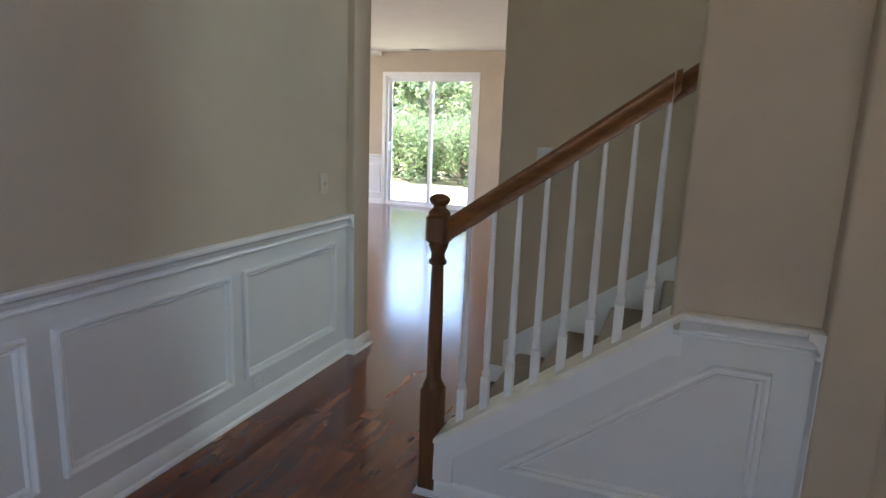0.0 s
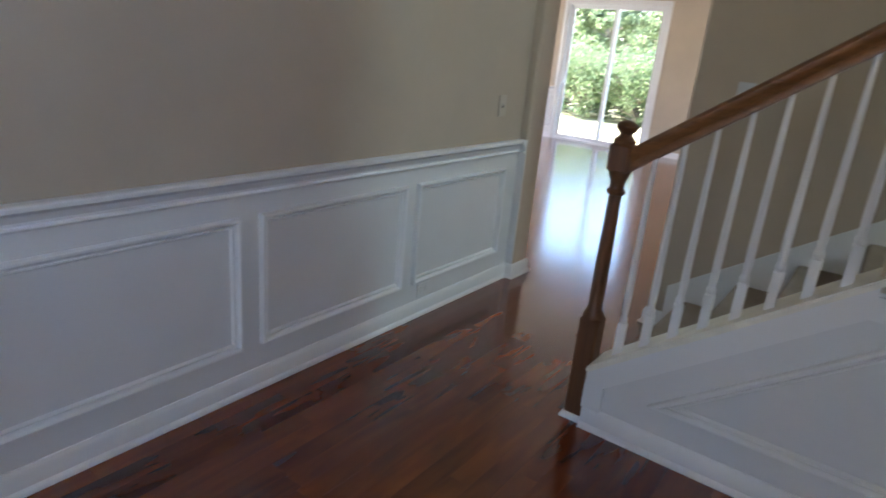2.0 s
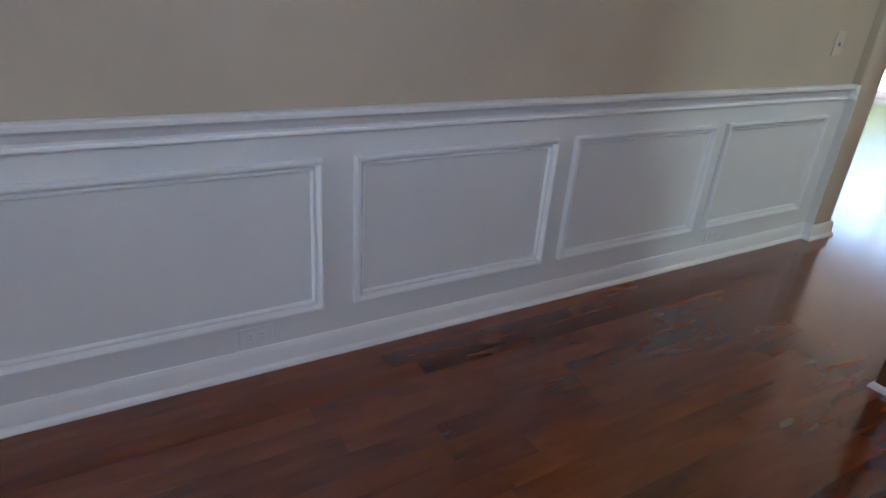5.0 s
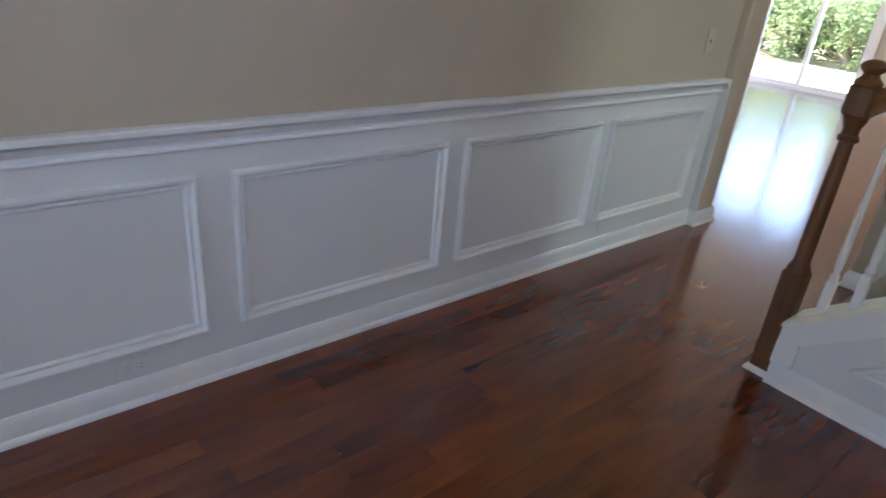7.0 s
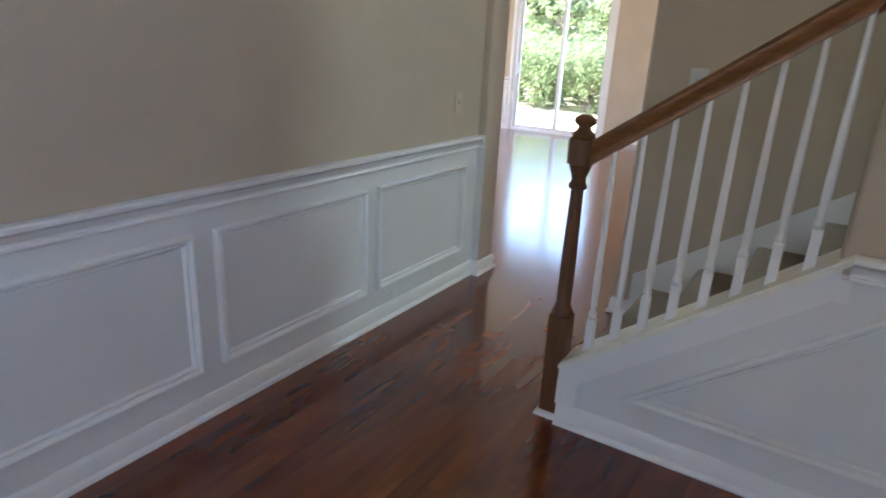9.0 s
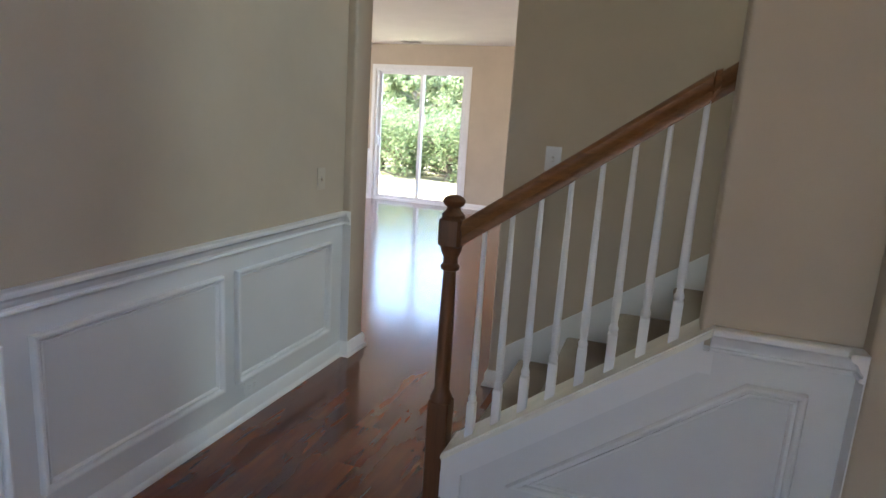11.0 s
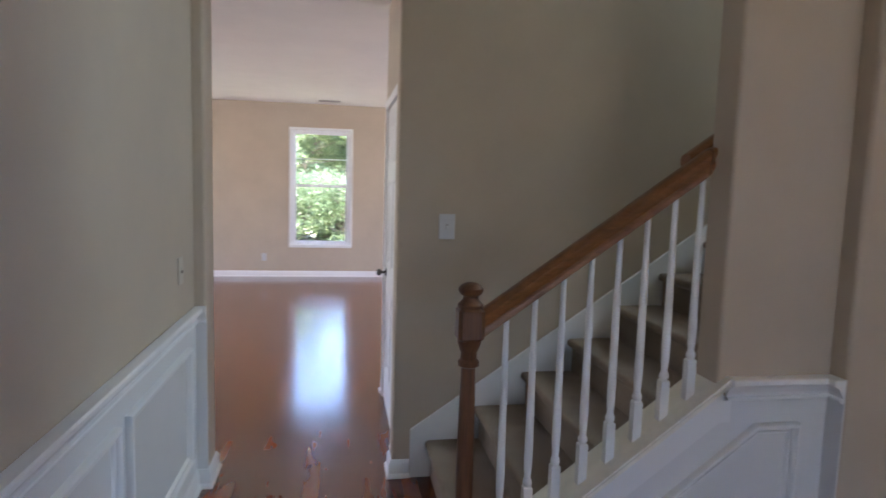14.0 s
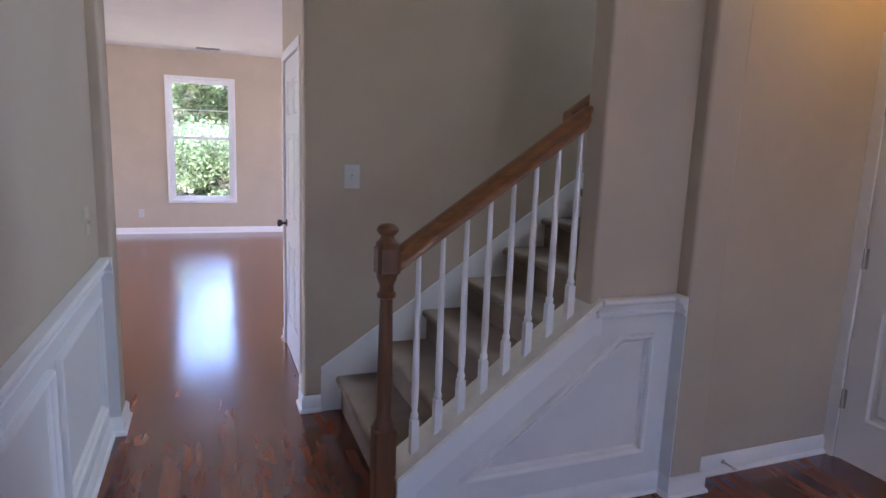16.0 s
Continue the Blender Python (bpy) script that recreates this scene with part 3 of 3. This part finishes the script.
# ---- sliding door and window ----
def casing(ob, x0, x1, z0, z1, w, foot):
    """Flat moulded boards round an opening in the far wall."""
    y1, y0 = YF, YF - 0.018
    bm = boxes(((x0 - w, y0, z0), (x0, y1, z1)), bevel=0.004)
    piece(ob, "casing_board", bm, WHITE)
    bm = boxes(((x1, y0, z0), (x1 + w, y1, z1)), bevel=0.004)
    piece(ob, "casing_board", bm, WHITE)
    bm = boxes(((x0 - w, y0 - 0.002, z1), (x1 + w, y1, z1 + w)), bevel=0.004)
    piece(ob, "casing_board", bm, WHITE)
    if foot:
        bm = boxes(((x0 - w, y0 - 0.002, z0 - w), (x1 + w, y1, z0)), bevel=0.004)
        piece(ob, "casing_board", bm, WHITE)


def ring(x0, x1, z0, z1, y0, y1, w):
    return boxes(((x0, y0, z0), (x0 + w, y1, z1)), ((x1 - w, y0, z0), (x1, y1, z1)), ((x0 + w, y0, z0), (x1 - w, y1, z0 + w)), ((x0 + w, y0, z1 - w), (x1 - w, y1, z1)))


def pane(ob, x0, x1, z0, z1, y):
    p = piece(ob, "pane", boxes(((x0, y, z0), (x1, y + 0.006, z1))), GLASS, "clear glass pane")
    p.visible_shadow = False
    return p


slider = thing("door_1", (SX0 + SX1) / 2, YF, 0, "white two-panel sliding glass door, closed", "sliding door", "", "structure")
casing(slider, SX0, SX1, 0.0, SZ, 0.065, False)
piece(slider, "door_frame", ring(SX0, SX1, 0.0, SZ, YF + 0.01, YF + 0.13, 0.035), VINYL, "white vinyl frame")
mid = -4.33
for a, b, y in ((SX0 + 0.035, mid + 0.03, YF + 0.075), (mid - 0.03, SX1 - 0.035, YF + 0.03)):
    leaf = piece(slider, "door_panel", ring(a, b, 0.035, SZ - 0.035, y, y + 0.035, 0.055), VINYL, "white sliding panel")
    g = part("pane", boxes(((a + 0.05, y + 0.014, 0.085), (b - 0.05, y + 0.02, SZ - 0.085))), GLASS, leaf)
    g.matrix_parent_inverse = leaf.matrix_parent_inverse.copy() @ Matrix.Identity(4)
    g.matrix_parent_inverse = Matrix.Identity(4)
    g.visible_shadow = False
bm = boxes(((SX0 + 0.05, YF + 0.03, 0.98), (SX0 + 0.075, YF + 0.06, 1.18)), ((SX0 + 0.05, YF - 0.005, 1.0), (SX0 + 0.072, YF + 0.04, 1.02)), ((SX0 + 0.05, YF - 0.005, 1.14), (SX0 + 0.072, YF + 0.04, 1.16)), ((SX0 + 0.05, YF - 0.012, 1.0), (SX0 + 0.072, YF - 0.002, 1.16)), bevel=0.003)
piece(slider, "pull_handle", bm, VINYL, "white pull handle")

win = thing("window_1", (WX0 + WX1) / 2, YF, WZ0, "white single-hung window with two sashes", "window", "", "structure")
casing(win, WX0, WX1, WZ0, WZ1, 0.038, True)
piece(win, "window_frame", ring(WX0, WX1, WZ0, WZ1, YF + 0.02, YF + 0.12, 0.03), VINYL)
ZM = 1.465
piece(win, "upper_sash", ring(WX0 + 0.03, WX1 - 0.03, ZM - 0.02, WZ1 - 0.03, YF + 0.075, YF + 0.10, 0.032), VINYL)
piece(win, "lower_sash", ring(WX0 + 0.03, WX1 - 0.03, WZ0 + 0.03, ZM + 0.02, YF + 0.035, YF + 0.065, 0.038), VINYL)
pane(win, WX0 + 0.06, WX1 - 0.06, ZM, WZ1 - 0.06, YF + 0.085)
pane(win, WX0 + 0.06, WX1 - 0.06, WZ0 + 0.06, ZM, YF + 0.047)
piece(win, "window_sill", boxes(((WX0 - 0.02, YF - 0.03, WZ0 - 0.012), (WX1 + 0.02, YF + 0.03, WZ0 + 0.008)), bevel=0.004), WHITE)
piece(win, "muntin", boxes(((WX0 + 0.06, YF + 0.08, 1.885), (WX1 - 0.06, YF + 0.096, 1.899))), VINYL)
piece(win, "sash_lock", boxes(((-1.61, YF + 0.02, ZM + 0.02), (-1.55, YF + 0.06, ZM + 0.035)), bevel=0.004), VINYL)

# ---- panelled doors ----
def panel_door(name, wide, high, rows, label):
    """A moulded panel door in the plane x = 0, y from 0 to wide, facing -x, with two columns of sunk panels."""
    d = thing(name, 0, 0, 0, label, "door", "", "structure")
    t = 0.035
    bm = bmesh.new()
    st, mid_w = 0.115, 0.10
    cols = [(st, (wide - mid_w) / 2), ((wide + mid_w) / 2, wide - st)]
    ys = sorted({0.0, wide, *(v for c in cols for v in c)})
    zs = sorted({0.008, high, *(v for r in rows for v in r)})
    holes = [(c, r) for c in cols for r in rows]
    for a, b in zip(ys, ys[1:]):
        for lo, hi in zip(zs, zs[1:]):
            if (a, b) in cols and (lo, hi) in rows:
                continue
            box(bm, (0, a, lo), (t, b, hi))
    bmesh.ops.remove_doubles(bm, verts=bm.verts, dist=0.0001)
    part("leaf", bm, WHITE, d)
    for (a, b), (lo, hi) in holes:
        bm = bmesh.new()
        loops = []
        for inset, depth in ((0.0, 0.0), (0.012, 0.010), (0.030, 0.012), (0.052, 0.004)):
            loops.append([bm.verts.new((depth, y, z)) for y, z in ((a + inset, lo + inset), (b - inset, lo + inset), (b - inset, hi - inset), (a + inset, hi - inset))])
        for p, q in zip(loops, loops[1:]):
            for k in range(4):
                bm.faces.new((p[k], p[(k + 1) % 4], q[(k + 1) % 4], q[k]))
        bm.faces.new(loops[-1])
        back = [bm.verts.new((t, y, z)) for y, z in ((a, lo), (b, lo), (b, hi), (a, hi))]
        bm.faces.new(back[::-1])
        for k in range(4):
            bm.faces.new((loops[0][(k + 1) % 4], loops[0][k], back[k], back[(k + 1) % 4]))
        part("panel", bm, WHITE, d)
    return d


def hinge(d, y, z):
    bm = bmesh.new()
    turned(bm, [(0.004, z - 0.054), (0.0065, z - 0.05), (0.0065, z + 0.05), (0.004, z + 0.054)], -0.007, y, 10)
    box(bm, (-0.002, y - 0.018, z - 0.05), (0.003, y + 0.018, z + 0.05))
    part("hinge", bm, METAL, d, "brushed nickel hinge")


def side_casing(d, wide, high, w):
    for lo, hi in (((-0.014, -0.012 - w, 0), (0.004, -0.012, high + 0.012)), ((-0.014, wide + 0.012, 0), (0.004, wide + 0.012 + w, high + 0.012)), ((-0.016, -0.012 - w, high + 0.012), (0.004, wide + 0.012 + w, high + 0.012 + w))):
        part("casing_board", boxes((lo, hi), bevel=0.004), WHITE, d)
    for lo, hi in (((0.004, -0.012, 0), (0.12, -0.003, high + 0.012)), ((0.004, wide + 0.003, 0), (0.12, wide + 0.012, high + 0.012)), ((0.004, -0.003, high + 0.003), (0.12, wide + 0.003, high + 0.012))):
        part("jamb", boxes((lo, hi)), WHITE, d)


ROWS6 = [(0.25, 0.80), (0.99, 1.55), (1.67, 1.90)]
closet = panel_door("door_2", 0.756, 2.025, ROWS6, "white painted panel closet door, closed, with a dark knob")
side_casing(closet, 0.756, 2.025, 0.06)
bm = bmesh.new()
turned(bm, [(0.026, 0.0), (0.026, 0.006), (0.010, 0.010), (0.009, 0.03), (0.020, 0.038), (0.026, 0.05), (0.024, 0.062), (0.010, 0.068)], 0, 0, 18)
bmesh.ops.rotate(bm, verts=bm.verts, cent=(0, 0, 0), matrix=Matrix.Rotation(radians(-90), 3, "Y"))
bmesh.ops.translate(bm, verts=bm.verts, vec=(0, 0.69, 0.92))
part("knob", bm, DARKMETAL, closet, "dark bronze round knob", True)
closet.matrix_world = pose(XH, 4.062, 0)

entry = panel_door("door_3", 0.816, 2.03, ROWS6, "white painted panel door, closed, with nickel hinges")
side_casing(entry, 0.816, 2.03, 0.06)
for z in (0.32, 1.04, 1.77):
    hinge(entry, 0.822, z)
bm = bmesh.new()
turned(bm, [(0.026, 0.0), (0.026, 0.006), (0.010, 0.010), (0.009, 0.03), (0.020, 0.038), (0.026, 0.05), (0.024, 0.062), (0.010, 0.068)], 0, 0, 18)
bmesh.ops.rotate(bm, verts=bm.verts, cent=(0, 0, 0), matrix=Matrix.Rotation(radians(-90), 3, "Y"))
bmesh.ops.translate(bm, verts=bm.verts, vec=(0, 0.066, 0.92))
part("knob", bm, METAL, entry, "nickel round knob", True)
entry.matrix_world = pose(XR, 1.497, 0)

# ---- small fixtures ----
ALMOND = plain("almond_plastic", (0.52, 0.46, 0.37), 0.4)

def plate(name, label, category, m, wide, high, kind, finish=PLASTIC):
    """A wall plate in the plane x = 0 facing +x, about its middle."""
    d = thing(name, 0, 0, 0, label, category)
    part("cover", boxes(((0, -wide / 2, -high / 2), (0.006, wide / 2, high / 2)), bevel=0.002), finish, d)
    if kind == "switch":
        part("toggle", boxes(((0.004, -0.005, -0.011), (0.018, 0.005, 0.004)), bevel=0.002), finish, d)
        # raised face; its grey gives the slot's shade
        part("toggle_slot", boxes(((0.005, -0.006, -0.013), (0.0068, 0.006, 0.013))), VENTGREY, d)
    if kind == "outlet":
        for z in (-0.02, 0.02):
            o = part("socket", boxes(((0.005, -0.017, z - 0.014), (0.0085, 0.017, z + 0.014)), bevel=0.002), finish, d)
            part("slots", boxes(((0.008, -0.008, z - 0.004), (0.0088, -0.006, z + 0.006)), ((0.008, 0.006, z - 0.004), (0.0088, 0.008, z + 0.006))), SLOT if finish is PLASTIC else VENTGREY, o)
    d.matrix_world = m
    return d


plate("light_switch", "almond toggle switch plate on the beige wall", "switch", pose(XL, 3.335, 1.127), 0.075, 0.12, "switch", ALMOND)
plate("light_switch", "white toggle switch plate above the stair", "switch", pose(-0.752, YB, 1.324, 0, 0, -90), 0.082, 0.128, "switch")
plate("wall_outlet", "white outlet low on the wainscot", "outlet", pose(XL + W, 2.715, 0.150, 90), 0.072, 0.115, "outlet", WAIN)
plate("wall_outlet", "white outlet low on the wainscot", "outlet", pose(XL + W, 0.31, 0.145, 90), 0.072, 0.115, "outlet", WAIN)
plate("wall_outlet", "white outlet on the beige far wall", "outlet", pose(-2.46, YF, 0.315, 0, 0, -90), 0.075, 0.12, "outlet")


def vent(x, y):
    v = thing("ceiling_vent", x, y, H, "grey louvred ceiling vent", "vent", "ceiling vents")
    part("frame", boxes(((-0.16, -0.08, -0.008), (-0.135, 0.08, 0)), ((0.135, -0.08, -0.008), (0.16, 0.08, 0)), ((-0.135, -0.08, -0.008), (0.135, -0.06, 0)), ((-0.135, 0.06, -0.008), (0.135, 0.08, 0))), VENTGREY, v)
    # black sheet painting the shade above the slats
    part("backing", boxes(((-0.135, -0.06, -0.001), (0.135, 0.06, 0))), SLOT, v)
    for k in range(6):
        part("slat", boxes(((-0.135, -0.054 + 0.02 * k, -0.006), (0.135, -0.044 + 0.02 * k, -0.002))), VENTGREY, v)


vent(-4.44, 10.28)
vent(-1.45, 10.10)

# spring door stop on the alcove baseboard
stop = thing("door_stop", 0.80, YS + 0.015, 0.06, "small metal door stop on the baseboard", "door stop")
bm = bmesh.new()
turned(bm, [(0.011, 0.0), (0.011, 0.005), (0.005, 0.007), (0.005, 0.062)], 0, 0, 12)
bmesh.ops.rotate(bm, verts=bm.verts, cent=(0, 0, 0), matrix=Matrix.Rotation(radians(90), 3, "X"))
part("rod", bm, METAL, stop, "", True)
bm = bmesh.new()
turned(bm, [(0.008, 0.060), (0.009, 0.064), (0.009, 0.078), (0.006, 0.081)], 0, 0, 12)
bmesh.ops.rotate(bm, verts=bm.verts, cent=(0, 0, 0), matrix=Matrix.Rotation(radians(90), 3, "X"))
part("tip", bm, PLASTIC, stop, "white rubber tip", True)

# ceiling light of the entry
light = thing("ceiling_light", 1.27, 2.02, H, "flush ceiling light with a warm bulb", "ceiling light")
bm = bmesh.new()
turned(bm, [(0.09, -0.02), (0.10, -0.015), (0.10, 0.0)], 0, 0, 24)
part("base", bm, METAL, light, "", True)

# ---- outdoors ----
structure("ground", boxes(((-400, -400, -0.4), (400, 400, -0.14))), LAWN, "pale lawn in bright sun", "ground")


def leaf_cloud(rng, centres, count, size):
    """Many small bent leaves round some centres, as one mesh."""
    vs, fs = [], []
    for _ in range(count):
        c, r = centres[rng.integers(len(centres))]
        p = rng.normal(size=3)
        p = p / np.linalg.norm(p) * r * rng.uniform(0.25, 1.10)
        a = rng.normal(size=3)
        a /= np.linalg.norm(a)
        b = np.cross(a, rng.normal(size=3))
        b /= np.linalg.norm(b)
        s = size * rng.uniform(0.6, 1.4)
        o = np.array(c) + p * (1, 1, 0.8)
        base = len(vs)
        n = np.cross(a, b) * s * 0.18
        vs += [tuple(o - a * s), tuple(o + b * s * 0.42 + n), tuple(o + a * s), tuple(o - b * s * 0.42 + n)]
        fs += [(base, base + 1, base + 2), (base, base + 2, base + 3)]
    return vs, fs


def limb(bm, a, b, r0, r1, n=7):
    a, b = Vector(a), Vector(b)
    q = (b - a).to_track_quat("Z", "Y")
    one, two = ([bm.verts.new(p + q @ Vector((r * math.cos(2 * math.pi * k / n), r * math.sin(2 * math.pi * k / n), 0))) for k in range(n)] for p, r in ((a, r0), (b, r1)))
    for k in range(n):
        bm.faces.new((one[k], one[(k + 1) % n], two[(k + 1) % n], two[k]))
    bm.faces.new(one[::-1])
    bm.faces.new(two)


def tree(seed, high, spread, count, size, label, name="tree", material=None, low=0.3):
    rng = np.random.default_rng(seed)
    t = thing(name, 0, 0, 0, label, name, "trees behind the lawn")
    bm = bmesh.new()
    pts = [Vector((0, 0, -0.15))]
    for k in range(1, 6):
        pts.append(Vector((rng.normal() * 0.10 * k, rng.normal() * 0.10 * k, high * 0.9 * k / 5)))
    for k in range(5):
        limb(bm, pts[k], pts[k + 1], 0.10 * (1 - k / 6), 0.10 * (1 - (k + 1) / 6))
    centres = []
    for k in range(42):
        f = rng.uniform(low, 1.0)
        i = min(4, int(f * 5))
        root = pts[i].lerp(pts[i + 1], f * 5 - i)
        way = rng.uniform(0, 2 * math.pi)
        reach = spread * (1.15 - 0.6 * f) * rng.uniform(0.4, 1.0)
        tip = root + Vector((math.cos(way) * reach, math.sin(way) * reach, rng.uniform(0.1, 0.8)))
        limb(bm, root, tip, 0.035, 0.010, 5)
        centres.append((tip, rng.uniform(0.25, 0.70)))
    part("trunk", bm, BARK, t)
    vs, fs = leaf_cloud(rng, centres, count, size)
    me = bpy.data.meshes.new("crown")
    me.from_pydata(vs, [], fs)
    me.materials.append(material or LEAF)
    crown = new("crown", me)
    crown.parent = t
    return t


kinds = [tree(3, 5.4, 2.2, 7000, 0.12, "leafy green tree beyond the lawn"), tree(8, 4.6, 2.0, 7000, 0.11, "low leafy green tree beyond the lawn"), tree(21, 6.2, 2.3, 7000, 0.13, "bright green tree in sunlight beyond the lawn")]
for k in range(30):
    x, y = -24.0 + 1.9 * (k % 15) + 0.7 * math.sin(7 * k), (29.0 if k < 15 else 35.0) + 1.6 * math.sin(4.3 * k)
    m = pose(x, y, -0.14, 0, 0, 67 * k)
    if k < 3:
        kinds[k].matrix_world = m
    else:
        copy_thing(kinds[k % 3], m)
bush = tree(40, 1.5, 1.1, 8000, 0.05, "low bright green shrub at the lawn's edge", "shrub", SHRUB, 0.05)
for k in range(20):
    m = pose(-14.4 + 0.85 * k + 0.3 * math.sin(5 * k), 17.6 + 0.9 * math.sin(3 * k), -0.2, 0, 0, 50 * k)
    if k == 0:
        bush.matrix_world = m
    else:
        copy_thing(bush, m)

# ---- floor planks ----
def plank_mesh(wide, long):
    bm = bmesh.new()
    g, c = 0.0001, 0.00015
    rings = [[bm.verts.new((x, y, z)) for x, y in ((i, i), (wide - i, i), (wide - i, long - i), (i, long - i))] for i, z in ((g, -0.02), (g, -c), (g + c, 0.0))]
    for a, b in zip(rings, rings[1:]):
        for k in range(4):
            bm.faces.new((a[k], a[(k + 1) % 4], b[(k + 1) % 4], b[k]))
    bm.faces.new(rings[-1])
    return mesh_of("plank", bm, FLOORWOOD)


floor = bpy.data.objects["floor"]
PW = 0.083
LENGTHS = (0.6, 0.9, 1.2, 1.5)
plank_data = [plank_mesh(PW, v) for v in LENGTHS]
rng = np.random.default_rng(5)
rest_v, rest_f, laid = [], [], 0
for col in range(int(12.3 / PW)):
    x = -8.1 + PW * col
    y = -6.0 - rng.uniform(0, 1.0)
    while y < YF:
        k = int(rng.integers(4))
        long = LENGTHS[k]
        if y + long > YF:
            break_at = YF - y
        else:
            break_at = long
        near = XL < x < 0.9 and 0.7 < y + long / 2 < 6.2 and (y < 4.6 or x < XC) and break_at == long
        if near and laid < 300:
            o = new("plank", plank_data[k])
            o.location = (x, y, 0)
            o.parent = floor
            laid += 1
        elif x < 4.2 and (y + break_at > 3.7 or (-2.1 < x < 1.56)):
            g, c = 0.0001, 0.00015
            base = len(rest_v)
            for i, z in ((g, -0.02), (g, -c), (g + c, 0.0)):
                rest_v += [(x + i, y + i, z), (x + PW - i, y + i, z), (x + PW - i, y + break_at - i, z), (x + i, y + break_at - i, z)]
            for r in (0, 4):
                rest_f += [(base + r + a, base + r + (a + 1) % 4, base + r + 4 + (a + 1) % 4, base + r + 4 + a) for a in range(4)]
            rest_f.append((base + 8, base + 9, base + 10, base + 11))
        y += long
me = bpy.data.meshes.new("floor_boards")
me.from_pydata(rest_v, [], rest_f)
me.materials.append(FLOORREST)
boards = new("floor_boards", me)
boards.parent = floor
tagged(boards, "red-brown hardwood strips", "", "", "stuff")
